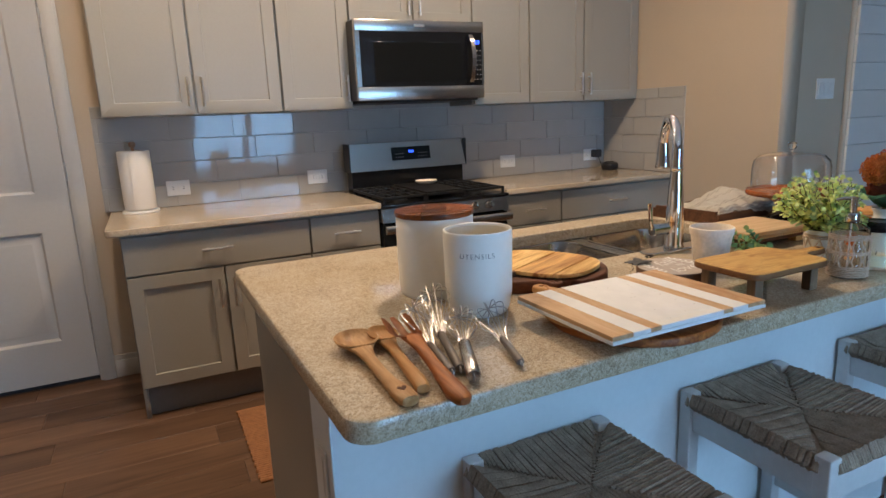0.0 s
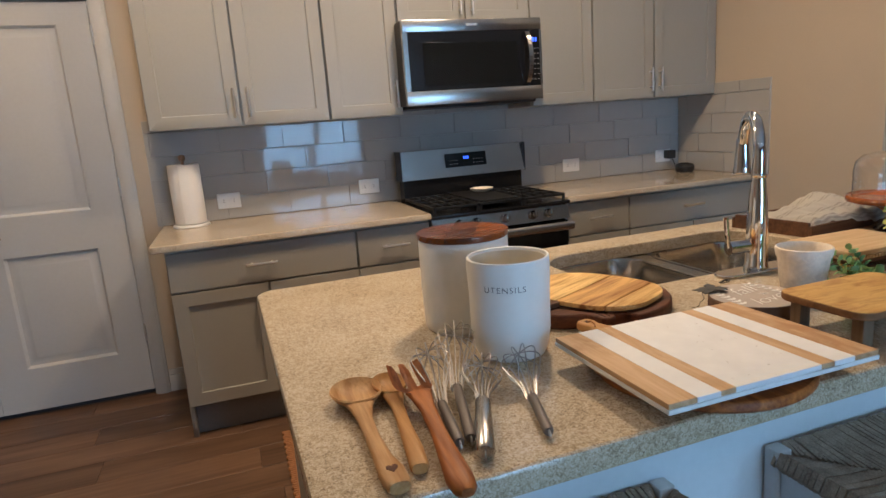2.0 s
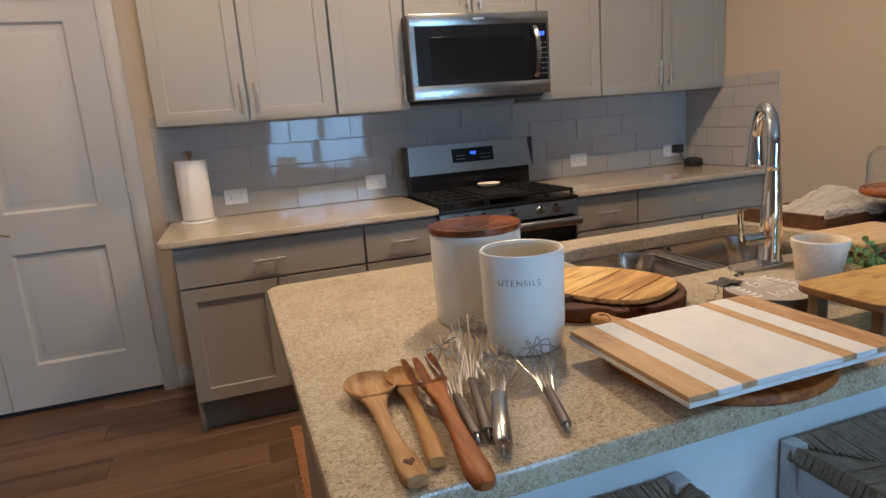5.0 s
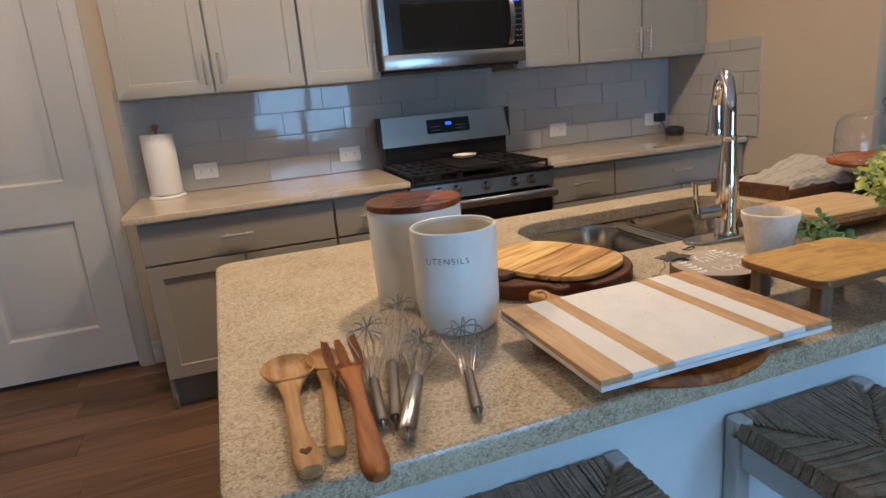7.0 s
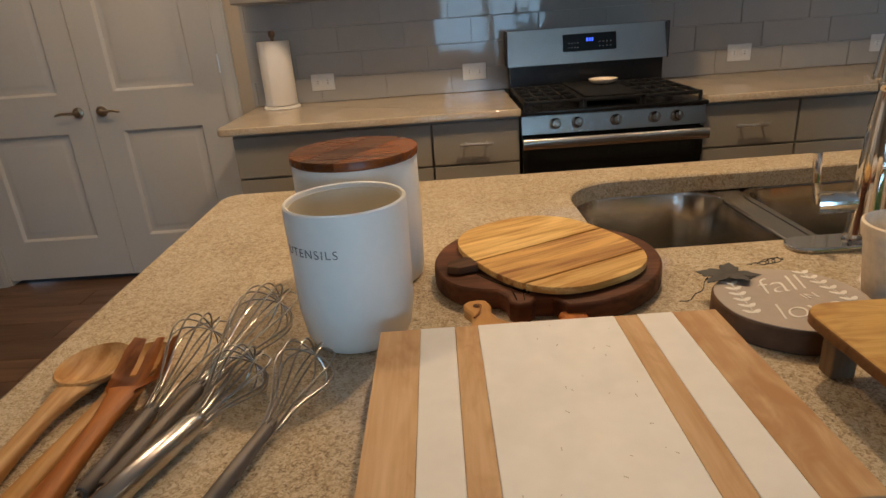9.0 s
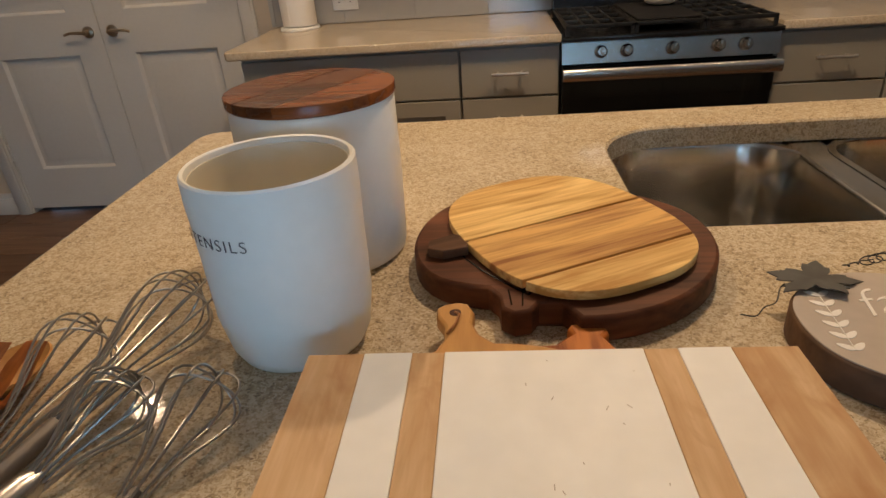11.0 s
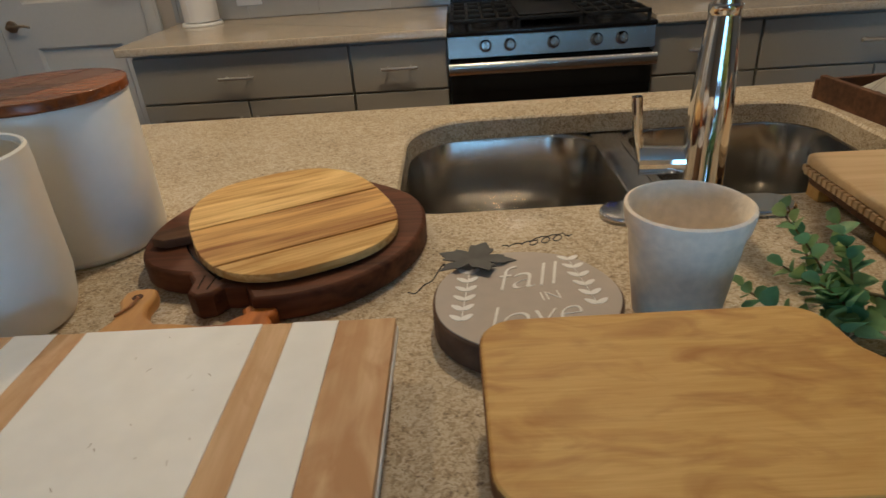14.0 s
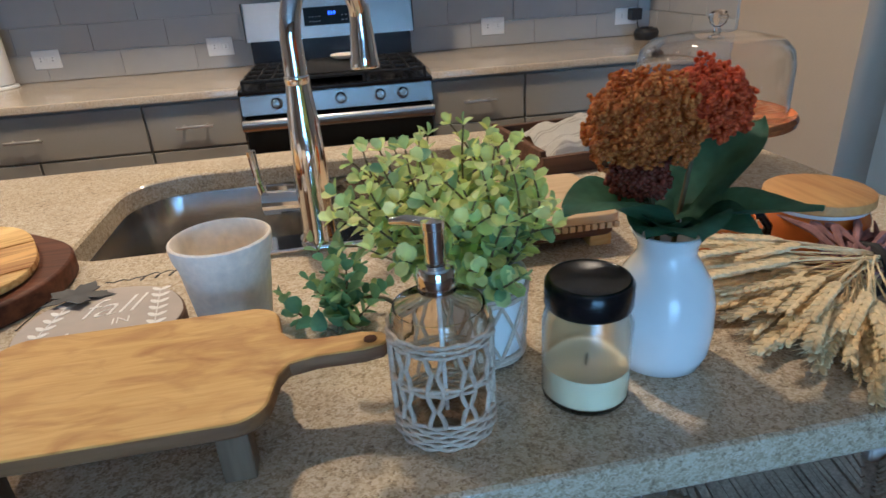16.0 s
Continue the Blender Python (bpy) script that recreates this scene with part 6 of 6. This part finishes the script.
part("heart_cutout", slab(heart(0.3645, 1.081, 0.0095), 0.0178, 0.0189, 0.0002), M["walnut"], sp1, "dark heart-shaped cutout")
sp2 = thing("wooden_spoon", (0.068, -0.030, IZ), "honey wooden spoon partly under a salad fork", "spoon", turn=1.0)
part("handle", lofted([(0.399, 1.078, 0.009, 0.010, 0.0075), (0.4, 1.084, 0.009, 0.0125, 0.0085), (0.405, 1.12, 0.010, 0.0125, 0.009), (0.412, 1.19, 0.012, 0.0095, 0.008), (0.419, 1.25, 0.014, 0.010, 0.007), (0.424, 1.29, 0.014, 0.017, 0.006)]), M["olive2"], sp2)
b = bmesh.new()
bowl_of(b, 0.427, 1.325, 0.016, 0.029, 0.042, 0.013)
part("spoon_bowl", b, M["olive2"], sp2)
fk = thing("salad_fork", (0.067, -0.029, IZ), "reddish wooden salad fork with three tines", "fork", turn=1.0)
part("handle", lofted([(0.433, 1.0, 0.012, 0.008, 0.006), (0.433, 1.008, 0.012, 0.0145, 0.0095), (0.434, 1.03, 0.013, 0.0175, 0.011), (0.438, 1.07, 0.015, 0.0145, 0.0105), (0.444, 1.13, 0.022, 0.0105, 0.009), (0.449, 1.19, 0.030, 0.0115, 0.0075), (0.451, 1.222, 0.034, 0.0165, 0.006), (0.4515, 1.236, 0.0345, 0.0205, 0.004)]), M["fork"], fk, "carved handle")


def fork_head():
    """A shallow scoop that splits into three tines, their tips turned up."""
    bm = bmesh.new()
    cols = [-1, -0.84, -0.66, -0.46, -0.26, -0.1, 0.1, 0.26, 0.46, 0.66, 0.84, 1]
    n = 20
    grid = []
    for i in range(n + 1):
        t = i / n
        half = 0.0165 + 0.0135 * math.sin(min(1.0, t / 0.5) * math.pi / 2) - 0.003 * max(0.0, t - 0.5)
        row = []
        for k, c in enumerate(cols):
            tip = 0.012 * (1 - abs(c)) if t > 0.5 else 0.0
            y = 1.224 + 0.098 * t + tip * (t - 0.5) * 2
            z = 0.0335 + 0.008 * c * c + 0.020 * max(0.0, t - 0.35) ** 1.6 - 0.006 * math.sin(math.pi * min(1, t * 1.3))
            taper = 1.0 if t < 0.8 else 1 - 0.35 * (t - 0.8) / 0.2
            mid = (-0.73, 0.0, 0.73)[0 if c < -0.3 else 2 if c > 0.3 else 1]
            row.append(bm.verts.new((0.4515 + half * (mid + (c - mid) * taper if t > 0.45 else c), y, z)))
        grid.append(row)
    for i in range(n):
        for j in range(len(cols) - 1):
            if i / n > 0.42 and j in (3, 7):
                continue
            bm.faces.new((grid[i][j], grid[i][j + 1], grid[i + 1][j + 1], grid[i + 1][j]))
    bmesh.ops.solidify(bm, geom=bm.faces[:], thickness=0.0055)
    bmesh.ops.recalc_face_normals(bm, faces=bm.faces)
    return bm


part("tined_head", fork_head(), M["fork"], fk, "scooped head with three tines")


def whisk(tail, neck, tip, handle_r, mat_, label, wide, wires=5):
    tail, neck, tip = Vector(tail), Vector(neck), Vector(tip)
    w = thing("wire_whisk", (0.069, -0.029, IZ), label, "whisk", "whisks on the island", turn=1.0)
    d = (neck - tail).normalized()
    part("handle", tube([tail, tail + d * 0.004, tail.lerp(neck, 0.5), neck - d * 0.012, neck], [handle_r * 0.82, handle_r, handle_r * 0.98, handle_r * 0.92, handle_r * 0.6], 20), M[mat_], w)
    ring = tail - d * 0.006
    part("hanging_loop", tube([ring + Vector((0, 0, 0.005 * math.sin(a))) + d * (0.006 * math.cos(a)) for a in [2 * math.pi * i / 12 for i in range(12)]], 0.0011, 6, None, True), M["wire"], w)
    ax = (tip - neck)
    L = ax.length
    ax.normalize()
    s = ax.cross(Vector((0, 0, 1))).normalized()
    u = s.cross(ax)
    for k in range(wires):
        a = math.pi * k / wires + 0.2
        o = s * math.cos(a) + u * math.sin(a)
        pts = []
        for i in range(25):
            t = math.pi * i / 24
            along = L * math.sin(t) ** 0.62
            out = wide * math.cos(t) * (0.12 + 0.88 * math.sin(t) ** 1.3) * 2.0
            pts.append(neck - ax * 0.01 + ax * along * (1 - 0.02 * k) + o * out)
        part("wire_loop", tube(pts, 0.0011, 6), M["wire"], w)


whisk((0.463, 1.108, 0.012), (0.480, 1.228, 0.017), (0.508, 1.366, 0.050), 0.0078, "grip", "wire balloon whisk with a grey metal handle", 0.036, 6)
whisk((0.481, 1.112, 0.012), (0.520, 1.262, 0.020), (0.583, 1.430, 0.054), 0.0082, "grip", "long wire balloon whisk with a grey metal handle", 0.038, 7)
whisk((0.482, 1.066, 0.0135), (0.537, 1.200, 0.018), (0.580, 1.295, 0.040), 0.0128, "steel", "wire whisk with a thick polished steel handle", 0.033, 7)
whisk((0.581, 1.080, 0.011), (0.613, 1.190, 0.014), (0.646, 1.296, 0.042), 0.0075, "grip", "small wire whisk with a grey metal handle", 0.034, 5)

for ob in scene.objects:
    if ob.type == "MESH" and ob.data.materials and ob.data.materials[0] in (M["clear"], M["reflglass"], M["frost"]):
        ob.visible_shadow = False

# ---- tiles and floor planks ----
trnd = random.Random(8)
z, row = CT + 0.0025, 0
while z < UB + 0.05:
    h = min(TH, UB + 0.058 - z)
    x = 0.562 - 3 * TW + (3 - row) * TW / 3 - 0.0
    xs = []
    x -= TW * 2
    while x < 3.2:
        a, b_ = max(x + 0.0009, -0.122), min(x + TW - 0.0009, 3.172)
        if b_ - a > 0.012:
            t = part("tile", tile_mesh(b_ - a, h), None, splash)
            t.matrix_local = pose(a, TF, z, trnd.uniform(-0.3, 0.3), 0, trnd.uniform(-0.3, 0.3))
        x += TW
    z += TP
    row += 1
z, row = CT + 0.0025, 0
while z < 1.446:
    h = min(TH, 1.452 - z)
    y = 3.113 - (row % 3) * TW / 3
    while y < 3.85:
        a, b_ = max(y + 0.0015, 3.113), min(y + TW - 0.0015, 3.858)
        if b_ - a > 0.012:
            t = part("tile", tile_mesh(b_ - a, h), None, splash2)
            t.matrix_local = pose(3.168, b_, z, 0, 0, -90)
        y += TW
    z += TP
    row += 1

flo = tagged(part("floor", boxed(WEST, EAST, SOUTH, BACK + 0.14, -0.12, -0.004), M["gapm"]), "warm brown wood plank floor", "floor", kind="structure")
rnd = random.Random(3)
PW, PL = 0.182, 1.22
plank_me = {}


def plank_mesh(ln, wd):
    key = (round(ln, 2), round(wd, 3))
    if key not in plank_me:
        bm = bmesh.new()
        e = 0.0018
        loops(bm, [[(x, y, zz) for x, y in q] for q, zz in ((((0, 0), (ln, 0), (ln, wd), (0, wd)), -0.004), (((0, 0), (ln, 0), (ln, wd), (0, wd)), -0.0016), (((e, e), (ln - e, e), (ln - e, wd - e), (e, wd - e)), 0.0))], False, True)
        bmesh.ops.recalc_face_normals(bm, faces=bm.faces)
        plank_me[key] = mesh_of("floor_plank", bm, M["floor"], False)
    return plank_me[key]


y = BACK + 0.04
row = 0
while y > SOUTH:
    y -= PW
    x = WEST - (row * 0.47 % 1) * PL
    row += 1
    while x < 3.4:
        a, b_ = max(x, WEST), min(x + PL, EAST)
        if b_ - a > 0.05:
            p = part("floor_plank", plank_mesh(round(b_ - a, 2) - 0.001, PW - 0.0008), None, flo)
            p.location = (a, y, 0.0)
        x += PL
structure("floor_living", boxed(3.3, EAST, SOUTH, 2.468, -0.0038, -0.0005), M["floor"], "wood floor of the living room", "floor")
